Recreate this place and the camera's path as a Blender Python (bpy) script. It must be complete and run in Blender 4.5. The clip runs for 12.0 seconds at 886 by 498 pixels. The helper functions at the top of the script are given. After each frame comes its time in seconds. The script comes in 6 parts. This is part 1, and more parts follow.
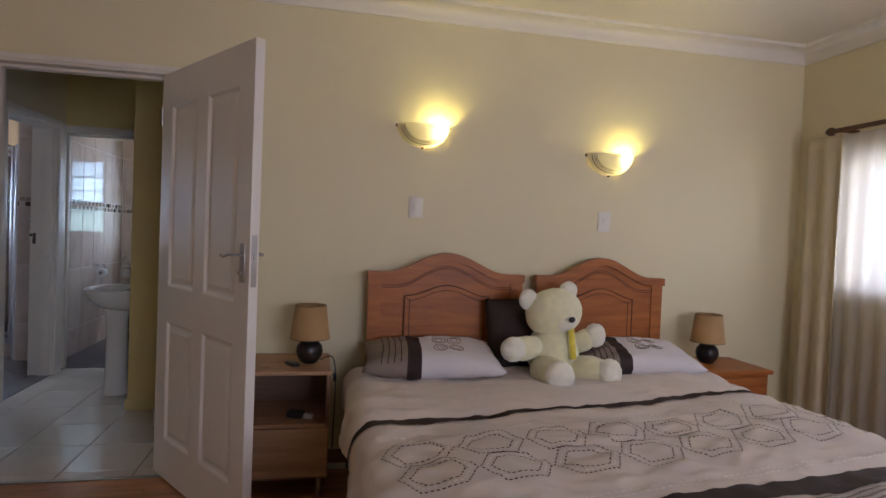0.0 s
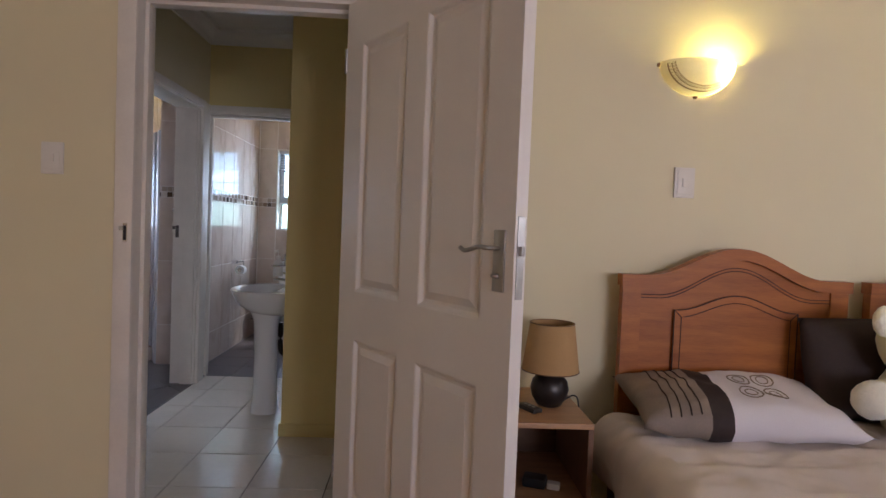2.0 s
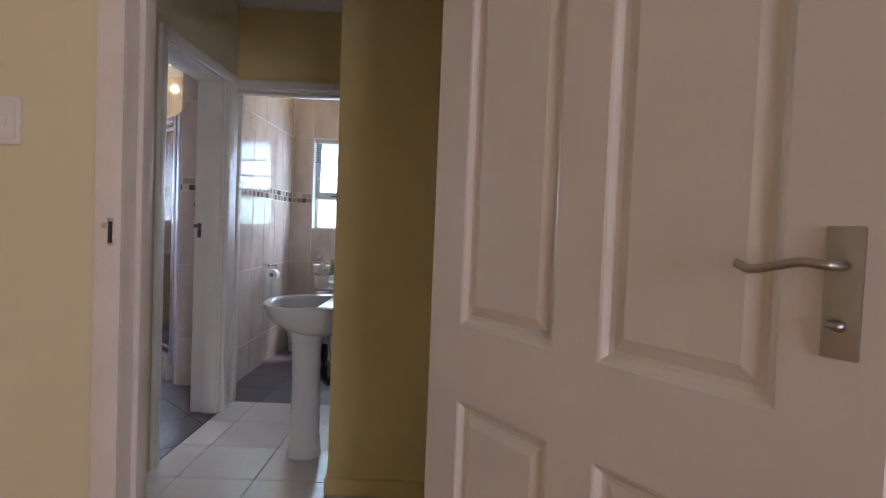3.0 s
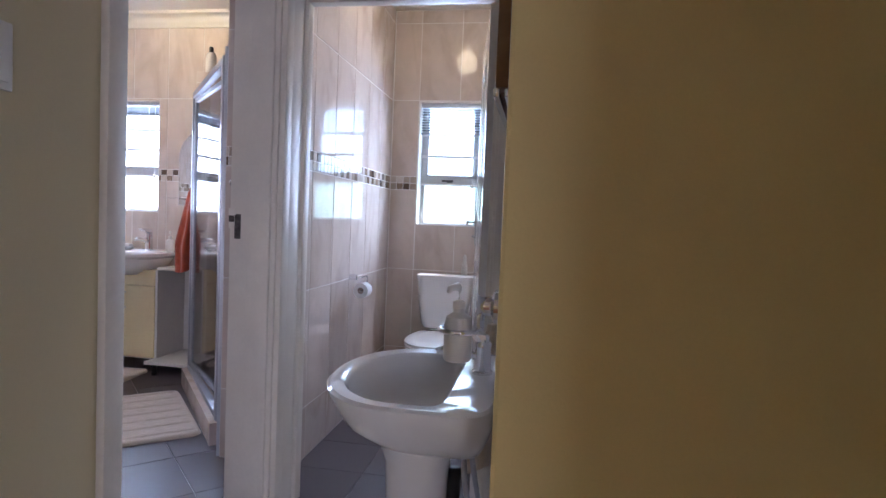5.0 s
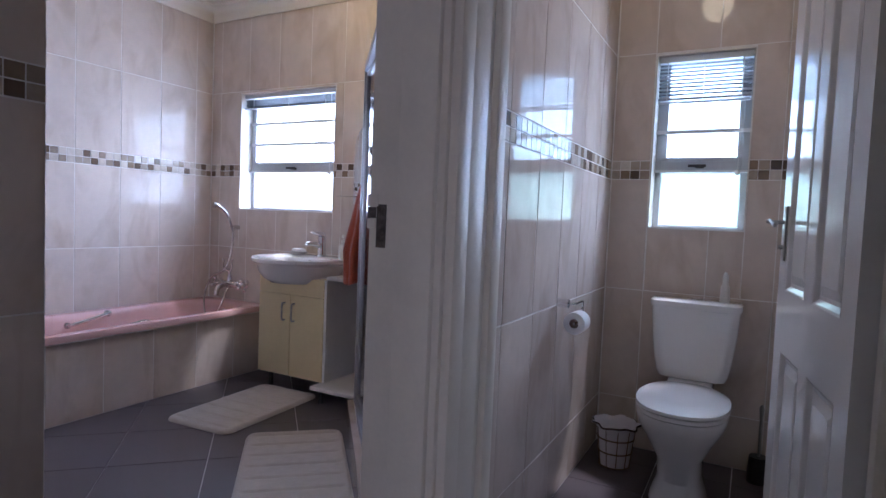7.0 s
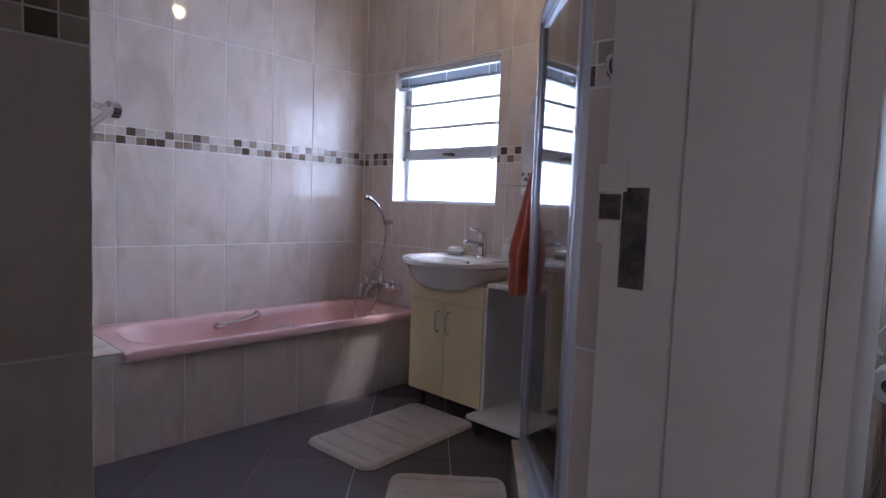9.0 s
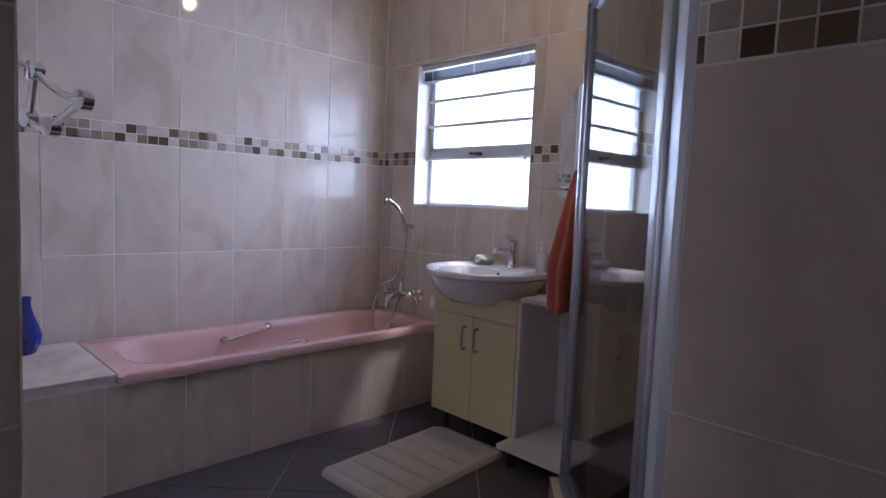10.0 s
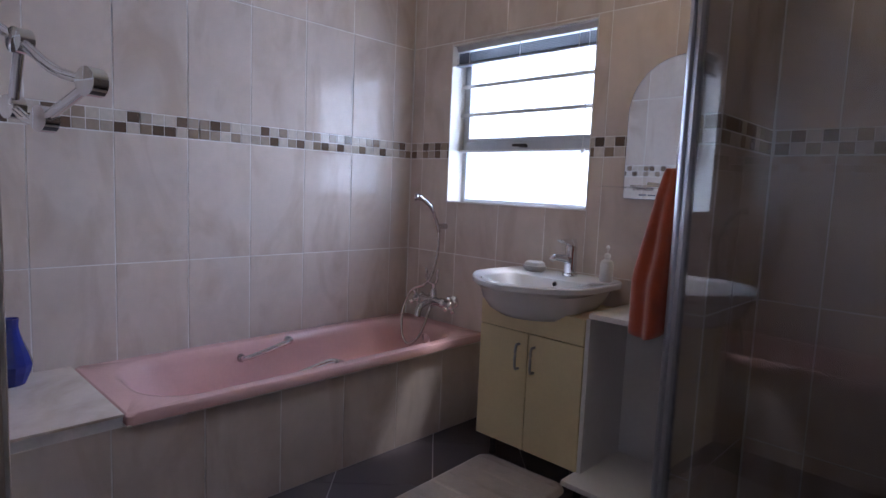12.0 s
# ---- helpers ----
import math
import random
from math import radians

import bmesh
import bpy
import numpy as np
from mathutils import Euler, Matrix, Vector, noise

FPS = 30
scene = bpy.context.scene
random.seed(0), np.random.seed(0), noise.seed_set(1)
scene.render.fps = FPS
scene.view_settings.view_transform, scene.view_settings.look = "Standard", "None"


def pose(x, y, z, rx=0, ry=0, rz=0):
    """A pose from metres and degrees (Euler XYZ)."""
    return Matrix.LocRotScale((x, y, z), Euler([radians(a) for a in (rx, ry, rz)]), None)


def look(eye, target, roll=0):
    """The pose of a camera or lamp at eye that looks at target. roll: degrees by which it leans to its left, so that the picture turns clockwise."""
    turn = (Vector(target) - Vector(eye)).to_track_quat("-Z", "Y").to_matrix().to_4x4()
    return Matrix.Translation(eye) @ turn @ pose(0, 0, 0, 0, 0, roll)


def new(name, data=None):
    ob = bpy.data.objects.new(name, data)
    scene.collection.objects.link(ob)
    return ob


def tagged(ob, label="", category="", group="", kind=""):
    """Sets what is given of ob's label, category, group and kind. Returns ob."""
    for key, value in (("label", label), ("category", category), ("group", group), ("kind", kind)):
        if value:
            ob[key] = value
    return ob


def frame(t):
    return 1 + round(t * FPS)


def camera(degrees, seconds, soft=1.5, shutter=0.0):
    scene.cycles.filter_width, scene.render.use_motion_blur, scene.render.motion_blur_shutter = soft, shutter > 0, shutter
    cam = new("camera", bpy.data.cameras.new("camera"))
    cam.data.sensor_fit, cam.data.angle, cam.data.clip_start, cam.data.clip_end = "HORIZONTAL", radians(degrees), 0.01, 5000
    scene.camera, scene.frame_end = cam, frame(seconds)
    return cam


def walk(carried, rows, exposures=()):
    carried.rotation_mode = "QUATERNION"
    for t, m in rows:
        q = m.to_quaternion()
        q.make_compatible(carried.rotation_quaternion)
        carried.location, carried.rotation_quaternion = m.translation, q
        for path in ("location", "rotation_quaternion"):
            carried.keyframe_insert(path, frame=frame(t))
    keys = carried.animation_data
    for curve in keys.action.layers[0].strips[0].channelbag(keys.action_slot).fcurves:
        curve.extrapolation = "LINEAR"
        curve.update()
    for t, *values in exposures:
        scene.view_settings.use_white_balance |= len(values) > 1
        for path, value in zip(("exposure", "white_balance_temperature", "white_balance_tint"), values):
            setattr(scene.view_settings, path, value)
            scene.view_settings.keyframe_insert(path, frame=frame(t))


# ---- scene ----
cam = camera(75.0, 12.0)
PATH = [
    (0, (0.113, -0.258, 1.3), (0.534, 1.696, 1.249), 2.3),
    (0.5, (0.004, -0.094, 1.272), (0.321, 1.88, 1.215), 2.3),
    (1, (-0.161, 0.125, 1.251), (0.08, 2.11, 1.189), 2.3),
    (1.5, (-0.299, 0.404, 1.232), (-0.13, 2.396, 1.167), 2.2),
    (2, (-0.399, 0.741, 1.225), (-0.31, 2.738, 1.157), 2.3),
    (2.5, (-0.551, 1.137, 1.22), (-0.517, 3.135, 1.152), 2.3),
    (3, (-0.669, 1.524, 1.209), (-0.668, 3.523, 1.135), 2.3),
    (3.2, (-0.716, 1.709, 1.212), (-0.736, 3.708, 1.136), 2.4),
    (4.8, (-1.058, 3.011, 1.191), (-1.339, 4.989, 1.101), 2.5),
    (5, (-1.084, 3.122, 1.184), (-1.41, 5.093, 1.086), 2.4),
    (5.5, (-1.2, 3.457, 1.183), (-1.634, 5.407, 1.084), 2.4),
    (6, (-1.293, 3.695, 1.177), (-1.878, 5.605, 1.077), 2.4),
    (6.5, (-1.376, 3.917, 1.172), (-2.123, 5.77, 1.071), 2.4),
    (7, (-1.489, 4.079, 1.153), (-2.429, 5.841, 1.047), 2.4),
    (7.5, (-1.612, 4.235, 1.139), (-2.71, 5.903, 1.026), 2.6),
    (7.7, (-1.65, 4.274, 1.125), (-2.795, 5.911, 1.01), 2.6),
    (9.3, (-2.022, 4.661, 1.172), (-3.414, 6.088, 1.012), 2.3),
    (9.5, (-2.077, 4.699, 1.181), (-3.473, 6.122, 1.02), 2.4),
    (10, (-2.185, 4.767, 1.182), (-3.599, 6.172, 1.02), 2.4),
    (10.5, (-2.299, 4.81, 1.186), (-3.722, 6.205, 1.02), 2.4),
    (11, (-2.441, 4.836, 1.199), (-3.862, 6.231, 1.012), 2.4),
    (11.5, (-2.55, 4.842, 1.21), (-3.963, 6.242, 1.008), 2.5),
    (12, (-2.631, 4.835, 1.23), (-4.015, 6.263, 1.023), 2.4),
]
EXPOSURES = [(0.0, 0.65, 5550, 12), (1.0, 0.85, 5600, 13), (2.0, 1.1, 5700, 14), (3.0, 1.42, 5700, 15), (5.0, 1.72, 5450, 20), (5.5, 1.50, 5450, 22), (6.0, 1.32, 5400, 22), (6.5, 1.18, 5300, 20), (7.5, 0.68, 5350, 20), (9.5, 0.48, 5480, 22), (12.0, 0.24, 5580, 20)]
walk(cam, [(t, look(eye, target, roll)) for t, eye, target, roll in PATH], EXPOSURES)

# ---- daylight ----
world = bpy.data.worlds.new("sky")
scene.world = world
world.use_nodes = True
wn = world.node_tree.nodes
sky = wn.new("ShaderNodeTexSky")
sky.sky_type = "NISHITA"
sky.sun_disc = False
sky.sun_elevation = radians(65)
sky.sun_rotation = radians(27)
world.node_tree.links.new(sky.outputs["Color"], wn["Background"].inputs["Color"])
wn["Background"].inputs["Strength"].default_value = 0.15
sun_data = bpy.data.lights.new("sun", "SUN")
sun_data.energy = 5.0
sun_data.angle = radians(8.0)
sun_data.color = (1.0, 0.95, 0.87)
sun = new("sun", sun_data)
sun.matrix_world = look((4.24, 18.32, 26.0), (0.0, 10.0, 6.0))


def window_light(name, centre, target, size_x, size_y, watts, colour):
    data = bpy.data.lights.new(name, "AREA")
    data.shape = "RECTANGLE"
    data.size, data.size_y, data.energy, data.color = size_x, size_y, watts, colour
    ob = new(name, data)
    ob.matrix_world = look(centre, target)
    return ob


# sky light standing in the openings of the three windows
window_light("bedroom_window_light", (3.37, 1.48, 1.45), (0.0, 1.48, 1.4), 2.2, 0.72, 13.0, (1.0, 0.92, 0.99))
window_light("bedroom_south_light", (1.95, -2.98, 1.53), (1.0, 0.0, 1.5), 2.0, 1.1, 33.0, (1.0, 0.91, 0.98))
window_light("bath_window_light", (-4.455, 7.43, 1.60), (-4.455, 5.0, 1.35), 1.0, 0.95, 26.5, (0.64, 0.77, 1.0))
window_light("toilet_window_light", (-1.745, 7.43, 1.60), (-1.745, 5.0, 1.35), 0.55, 0.95, 20.5, (0.70, 0.82, 1.0))


# ---- materials ----
def material(name, base, rough=0.6, metal=0.0, vary=0.12, scale=6.0, fine=60.0, bump=0.05, second=None, spec=0.5, per_object=0.0, coat=0.0, stretch=(1, 1, 1), sheen=0.0):
    """A surface with two scales of colour variation and a fine relief, at world size."""
    m = bpy.data.materials.new(name)
    m.use_nodes = True
    t = m.node_tree
    n, l = t.nodes, t.links
    b = n["Principled BSDF"]
    geo = n.new("ShaderNodeNewGeometry")
    mp = n.new("ShaderNodeMapping")
    mp.inputs["Scale"].default_value = stretch
    l.new(geo.outputs["Position"], mp.inputs["Vector"])
    vec = mp.outputs["Vector"]
    if per_object:
        info = n.new("ShaderNodeObjectInfo")
        add = n.new("ShaderNodeVectorMath")
        add.operation = "MULTIPLY_ADD"
        l.new(info.outputs["Random"], add.inputs[0])
        add.inputs[1].default_value = (37.0, 53.0, 71.0)
        l.new(vec, add.inputs[2])
        vec = add.outputs["Vector"]
    big = n.new("ShaderNodeTexNoise")
    big.inputs["Scale"].default_value = scale
    big.inputs["Detail"].default_value = 5.0
    big.inputs["Distortion"].default_value = 0.4
    small = n.new("ShaderNodeTexNoise")
    small.inputs["Scale"].default_value = fine
    small.inputs["Detail"].default_value = 4.0
    l.new(vec, big.inputs["Vector"])
    l.new(vec, small.inputs["Vector"])
    dark = [c * (1 - vary) for c in base]
    light = [min(1.0, c * (1 + vary)) for c in (second or base)]
    ramp = n.new("ShaderNodeValToRGB")
    ramp.color_ramp.elements[0].position, ramp.color_ramp.elements[1].position = 0.32, 0.68
    ramp.color_ramp.elements[0].color, ramp.color_ramp.elements[1].color = (*dark, 1), (*light, 1)
    mix = n.new("ShaderNodeMix")
    mix.inputs["Factor"].default_value = 0.3
    l.new(big.outputs["Fac"], mix.inputs["A"])
    l.new(small.outputs["Fac"], mix.inputs["B"])
    l.new(mix.outputs["Result"], ramp.inputs["Fac"])
    l.new(ramp.outputs["Color"], b.inputs["Base Color"])
    b.inputs["Roughness"].default_value = rough
    b.inputs["Metallic"].default_value = metal
    b.inputs["Specular IOR Level"].default_value = spec
    b.inputs["Coat Weight"].default_value = coat
    if sheen:
        b.inputs["Sheen Weight"].default_value = sheen
        b.inputs["Sheen Roughness"].default_value = 0.5
    rr = n.new("ShaderNodeMapRange")
    rr.inputs["To Min"].default_value = max(0.02, rough * 0.85)
    rr.inputs["To Max"].default_value = min(1.0, rough * 1.15)
    l.new(big.outputs["Fac"], rr.inputs["Value"])
    l.new(rr.outputs["Result"], b.inputs["Roughness"])
    if bump:
        bp = n.new("ShaderNodeBump")
        bp.inputs["Strength"].default_value = bump
        bp.inputs["Distance"].default_value = 0.01
        l.new(small.outputs["Fac"], bp.inputs["Height"])
        l.new(bp.outputs["Normal"], b.inputs["Normal"])
    return m


def marble_tile(name, base, vein, rough):
    """Glazed ceramic with soft diagonal marbling, different on every tile."""
    m = material(name, base, rough, vary=0.07, scale=4.0, fine=22.0, bump=0.0, per_object=1.0, spec=0.42)
    t = m.node_tree
    n, l = t.nodes, t.links
    b = n["Principled BSDF"]
    vec = [x for x in n if x.bl_idname == "ShaderNodeVectorMath"][0].outputs["Vector"]
    turn = n.new("ShaderNodeMapping")
    turn.inputs["Rotation"].default_value = (0.5, 0.5, 0.2)
    turn.inputs["Scale"].default_value = (1.0, 1.0, 0.45)
    l.new(vec, turn.inputs["Vector"])
    veins = n.new("ShaderNodeTexNoise")
    veins.inputs["Scale"].default_value = 4.5
    veins.inputs["Detail"].default_value = 6.0
    veins.inputs["Distortion"].default_value = 1.3
    l.new(turn.outputs["Vector"], veins.inputs["Vector"])
    ramp = n.new("ShaderNodeValToRGB")
    ramp.color_ramp.elements[0].position, ramp.color_ramp.elements[1].position = 0.47, 0.69
    ramp.color_ramp.elements[0].color, ramp.color_ramp.elements[1].color = (0, 0, 0, 1), (0.50, 0.50, 0.50, 1)
    l.new(veins.outputs["Fac"], ramp.inputs["Fac"])
    mix = n.new("ShaderNodeMix")
    mix.data_type = "RGBA"
    old = b.inputs["Base Color"].links[0].from_socket
    l.new(ramp.outputs["Color"], mix.inputs[0])
    l.new(old, mix.inputs[6])
    mix.inputs[7].default_value = (*vein, 1)
    l.new(mix.outputs[2], b.inputs["Base Color"])
    return m


def mosaic_material(name, shades):
    """Glazed mosaic: each piece takes one of a few shades by chance."""
    m = bpy.data.materials.new(name)
    m.use_nodes = True
    n, l = m.node_tree.nodes, m.node_tree.links
    b = n["Principled BSDF"]
    info = n.new("ShaderNodeObjectInfo")
    ramp = n.new("ShaderNodeValToRGB")
    r = ramp.color_ramp
    r.interpolation = "CONSTANT"
    for i, c in enumerate(shades):
        e = r.elements[i] if i < 2 else r.elements.new(i / len(shades))
        e.position, e.color = i / len(shades), (*c, 1)
    cloud = n.new("ShaderNodeTexNoise")
    cloud.inputs["Scale"].default_value = 45.0
    cloud.inputs["Detail"].default_value = 4.0
    soft = n.new("ShaderNodeMapRange")
    soft.inputs["To Min"].default_value, soft.inputs["To Max"].default_value = 0.78, 1.22
    geo = n.new("ShaderNodeNewGeometry")
    scale = n.new("ShaderNodeVectorMath")
    scale.operation = "SCALE"
    l.new(geo.outputs["Position"], cloud.inputs["Vector"])
    l.new(cloud.outputs["Fac"], soft.inputs["Value"])
    l.new(info.outputs["Random"], ramp.inputs["Fac"])
    l.new(ramp.outputs["Color"], scale.inputs[0])
    l.new(soft.outputs["Result"], scale.inputs["Scale"])
    l.new(scale.outputs["Vector"], b.inputs["Base Color"])
    b.inputs["Roughness"].default_value = 0.07
    return m


def glass_material(name, tint, gloss_rough, boost=0.0):
    """A clear pane: see-through, with the mirror image that Fresnel gives."""
    m = bpy.data.materials.new(name)
    m.use_nodes = True
    n, l = m.node_tree.nodes, m.node_tree.links
    n.remove(n["Principled BSDF"])
    out = n["Material Output"]
    clear = n.new("ShaderNodeBsdfTransparent")
    clear.inputs["Color"].default_value = (*tint, 1)
    gloss = n.new("ShaderNodeBsdfGlossy")
    gloss.inputs["Roughness"].default_value = gloss_rough
    facing = n.new("ShaderNodeLayerWeight")
    facing.inputs["Blend"].default_value = 0.5
    power = n.new("ShaderNodeMath")
    power.operation = "POWER"
    power.inputs[1].default_value = 5.0
    l.new(facing.outputs["Facing"], power.inputs[0])
    fres = n.new("ShaderNodeMath")
    fres.operation = "MULTIPLY_ADD"
    fres.inputs[1].default_value, fres.inputs[2].default_value = 0.94 - boost, 0.045 + boost
    l.new(power.outputs["Value"], fres.inputs[0])
    mix = n.new("ShaderNodeMixShader")
    l.new(fres.outputs["Value"], mix.inputs["Fac"])
    l.new(clear.outputs["BSDF"], mix.inputs[1])
    l.new(gloss.outputs["BSDF"], mix.inputs[2])
    l.new(mix.outputs["Shader"], out.inputs["Surface"])
    return m


def thin_material(name, colour, clear, solid=0.45):
    """Thin cloth or frosted glass: light passes through, scattered."""
    m = bpy.data.materials.new(name)
    m.use_nodes = True
    n, l = m.node_tree.nodes, m.node_tree.links
    n.remove(n["Principled BSDF"])
    out = n["Material Output"]
    tr = n.new("ShaderNodeBsdfTranslucent")
    df = n.new("ShaderNodeBsdfDiffuse")
    tp = n.new("ShaderNodeBsdfTransparent")
    noise_tex = n.new("ShaderNodeTexNoise")
    noise_tex.inputs["Scale"].default_value = 9.0
    ramp = n.new("ShaderNodeValToRGB")
    ramp.color_ramp.elements[0].color = (*[c * 0.9 for c in colour], 1)
    ramp.color_ramp.elements[1].color = (*colour, 1)
    l.new(noise_tex.outputs["Fac"], ramp.inputs["Fac"])
    l.new(ramp.outputs["Color"], tr.inputs["Color"])
    l.new(ramp.outputs["Color"], df.inputs["Color"])
    a, b = n.new("ShaderNodeMixShader"), n.new("ShaderNodeMixShader")
    a.inputs["Fac"].default_value = solid
    b.inputs["Fac"].default_value = clear
    l.new(tr.outputs["BSDF"], a.inputs[1])
    l.new(df.outputs["BSDF"], a.inputs[2])
    l.new(a.outputs["Shader"], b.inputs[1])
    l.new(tp.outputs["BSDF"], b.inputs[2])
    l.new(b.outputs["Shader"], out.inputs["Surface"])
    return m


def glow_material(name, colour, strength):
    m = bpy.data.materials.new(name)
    m.use_nodes = True
    b = m.node_tree.nodes["Principled BSDF"]
    b.inputs["Base Color"].default_value = (*colour, 1)
    b.inputs["Emission Color"].default_value = (*colour, 1)
    b.inputs["Emission Strength"].default_value = strength
    return m


# the house's cream paint, with the passage's yellow light put into the colour
PASSAGE = material("cream_paint_passage_light", (0.76, 0.62, 0.27), 0.5, vary=0.04, scale=1.5, fine=180.0, bump=0.05)
PAINT = material("cream_paint", (0.72, 0.645, 0.42), 0.55, vary=0.03, scale=1.5, fine=180.0, bump=0.05)
CEIL = material("ceiling_paint", (0.76, 0.72, 0.64), 0.8, vary=0.03, scale=2.0, fine=140.0, bump=0.04)
WHITE = material("white_gloss_paint", (0.76, 0.72, 0.66), 0.32, vary=0.03, scale=5.0, fine=120.0, bump=0.02)
GLOSS = material("white_gloss_enamel", (0.76, 0.74, 0.72), 0.11, vary=0.03, scale=5.0, fine=120.0, bump=0.015)
STEEL_FRAME = material("frame_paint", (0.74, 0.69, 0.61), 0.4, vary=0.06, scale=7.0, fine=90.0, bump=0.04)
LAMINATE = material("floor_laminate", (0.36, 0.15, 0.05), 0.35, vary=0.25, scale=5.0, fine=70.0, bump=0.03, second=(0.45, 0.20, 0.07), per_object=1.0, stretch=(0.3, 4.0, 4.0))
SKIRT = material("dark_skirting", (0.10, 0.045, 0.02), 0.4, vary=0.25, scale=8.0)
GROUT = material("grout", (0.76, 0.73, 0.70), 0.8, vary=0.12, scale=12.0)
FLOOR_GROUT = material("floor_grout", (0.10, 0.09, 0.085), 0.85, vary=0.25, scale=14.0)
TILE = marble_tile("marble_tile", (0.64, 0.55, 0.485), (0.43, 0.33, 0.25), 0.035)
WHITE_TILE = material("pale_tile", (0.80, 0.77, 0.77), 0.22, vary=0.03, scale=4.0, fine=30.0, bump=0.0, per_object=1.0, spec=0.28)
HALL_TILE = material("hall_floor_tile", (0.68, 0.63, 0.56), 0.18, vary=0.06, scale=3.0, fine=40.0, bump=0.01, per_object=1.0)
DARK_TILE = material("dark_floor_tile", (0.090, 0.073, 0.078), 0.34, vary=0.08, scale=1.6, fine=60.0, bump=0.0, per_object=1.0)
MOSAIC = mosaic_material("mosaic_brown", ((0.11, 0.075, 0.052), (0.15, 0.105, 0.075), (0.26, 0.19, 0.135), (0.33, 0.265, 0.205)))
MOSAIC_PALE = mosaic_material("mosaic_pale", ((0.60, 0.53, 0.46), (0.56, 0.49, 0.42), (0.62, 0.56, 0.50), (0.40, 0.335, 0.27)))
chance = random.Random(7)
ALU = material("white_aluminium", (0.72, 0.72, 0.72), 0.35, vary=0.04, scale=8.0)
SATIN = material("satin_aluminium", (0.40, 0.41, 0.45), 0.36, metal=0.85, vary=0.05, scale=9.0, bump=0.01)
CHROME = material("chrome", (0.74, 0.74, 0.76), 0.05, metal=1.0, vary=0.03, scale=9.0, bump=0.0)
AGED = material("aged_chrome", (0.56, 0.54, 0.54), 0.08, metal=1.0, vary=0.15, scale=30.0, bump=0.0)
NICKEL = material("brushed_nickel", (0.42, 0.41, 0.40), 0.32, metal=1.0, vary=0.08, scale=20.0, bump=0.02)
BRASS = material("dark_bronze", (0.16, 0.10, 0.06), 0.4, metal=0.7, vary=0.2, scale=20.0)
# worn metal, darkened further for the shade in the latch slot
WORN_SHADED = material("worn_steel_shaded", (0.11, 0.095, 0.085), 0.55, metal=0.4, vary=0.6, scale=60.0, fine=220.0, bump=0.2)
BLACK = material("black_plastic", (0.02, 0.02, 0.022), 0.35, vary=0.2, scale=20.0)
CERAMIC = material("white_ceramic", (0.82, 0.81, 0.80), 0.08, vary=0.02, scale=4.0, bump=0.0, coat=0.3)
PINK = material("pink_enamel", (0.68, 0.42, 0.39), 0.22, vary=0.05, scale=4.0, bump=0.0, coat=0.3)
WOOD_RED = material("cherry_wood", (0.30, 0.095, 0.022), 0.42, vary=0.14, scale=5.0, fine=45.0, bump=0.03, spec=0.35, second=(0.38, 0.130, 0.026), stretch=(1.0, 1.0, 7.0))
WOOD_RED_H = material("cherry_wood_across", (0.30, 0.095, 0.022), 0.42, vary=0.14, scale=5.0, fine=45.0, bump=0.03, spec=0.35, second=(0.38, 0.130, 0.026), stretch=(0.6, 6.0, 6.0))
GROOVE = material("dark_groove", (0.05, 0.016, 0.008), 0.6, vary=0.2)
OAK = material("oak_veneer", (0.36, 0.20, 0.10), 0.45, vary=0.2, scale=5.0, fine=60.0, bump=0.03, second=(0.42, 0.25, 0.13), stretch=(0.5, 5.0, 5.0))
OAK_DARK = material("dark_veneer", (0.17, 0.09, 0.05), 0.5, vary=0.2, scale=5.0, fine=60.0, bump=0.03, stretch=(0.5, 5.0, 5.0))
DUVET = material("duvet_cotton", (0.64, 0.56, 0.50), 0.9, vary=0.06, scale=3.0, fine=220.0, bump=0.10, sheen=0.2)
BROWN = material("brown_satin", (0.032, 0.018, 0.015), 0.8, vary=0.25, scale=12.0, bump=0.05)
TAUPE = material("taupe_fabric", (0.24, 0.19, 0.155), 0.75, vary=0.14, scale=10.0, fine=150.0, bump=0.08)
PILLOW = material("pillow_cotton", (0.66, 0.62, 0.64), 0.9, vary=0.05, scale=5.0, fine=200.0, bump=0.06)
THREAD = material("dark_thread", (0.10, 0.065, 0.055), 0.9, vary=0.2)
THREAD_L = material("pale_thread", (0.74, 0.70, 0.66), 0.9, vary=0.1)
BASE_CLOTH = material("bed_base_fabric", (0.16, 0.10, 0.07), 0.95, vary=0.15, scale=14.0, fine=160.0, bump=0.1)
FUR = material("cream_plush", (0.84, 0.79, 0.50), 0.95, vary=0.08, scale=30.0, fine=190.0, bump=0.7, sheen=0.6)
FUR_W = material("white_plush", (0.86, 0.82, 0.68), 0.95, vary=0.06, scale=30.0, fine=190.0, bump=0.6, sheen=0.6)
YELLOW = material("yellow_satin", (0.75, 0.60, 0.05), 0.5, vary=0.15, scale=18.0)
SHADE = material("tan_lampshade", (0.42, 0.26, 0.11), 0.85, vary=0.08, scale=8.0, fine=240.0, bump=0.05)
LAMP_BLACK = material("black_ceramic", (0.015, 0.012, 0.012), 0.3, vary=0.3, scale=14.0)
CURTAIN = material("beige_curtain", (0.60, 0.53, 0.36), 0.9, vary=0.1, scale=5.0, fine=180.0, bump=0.06)
SHEER = thin_material("sheer_voile", (0.86, 0.82, 0.74), 0.42)
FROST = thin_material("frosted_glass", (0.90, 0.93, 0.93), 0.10)
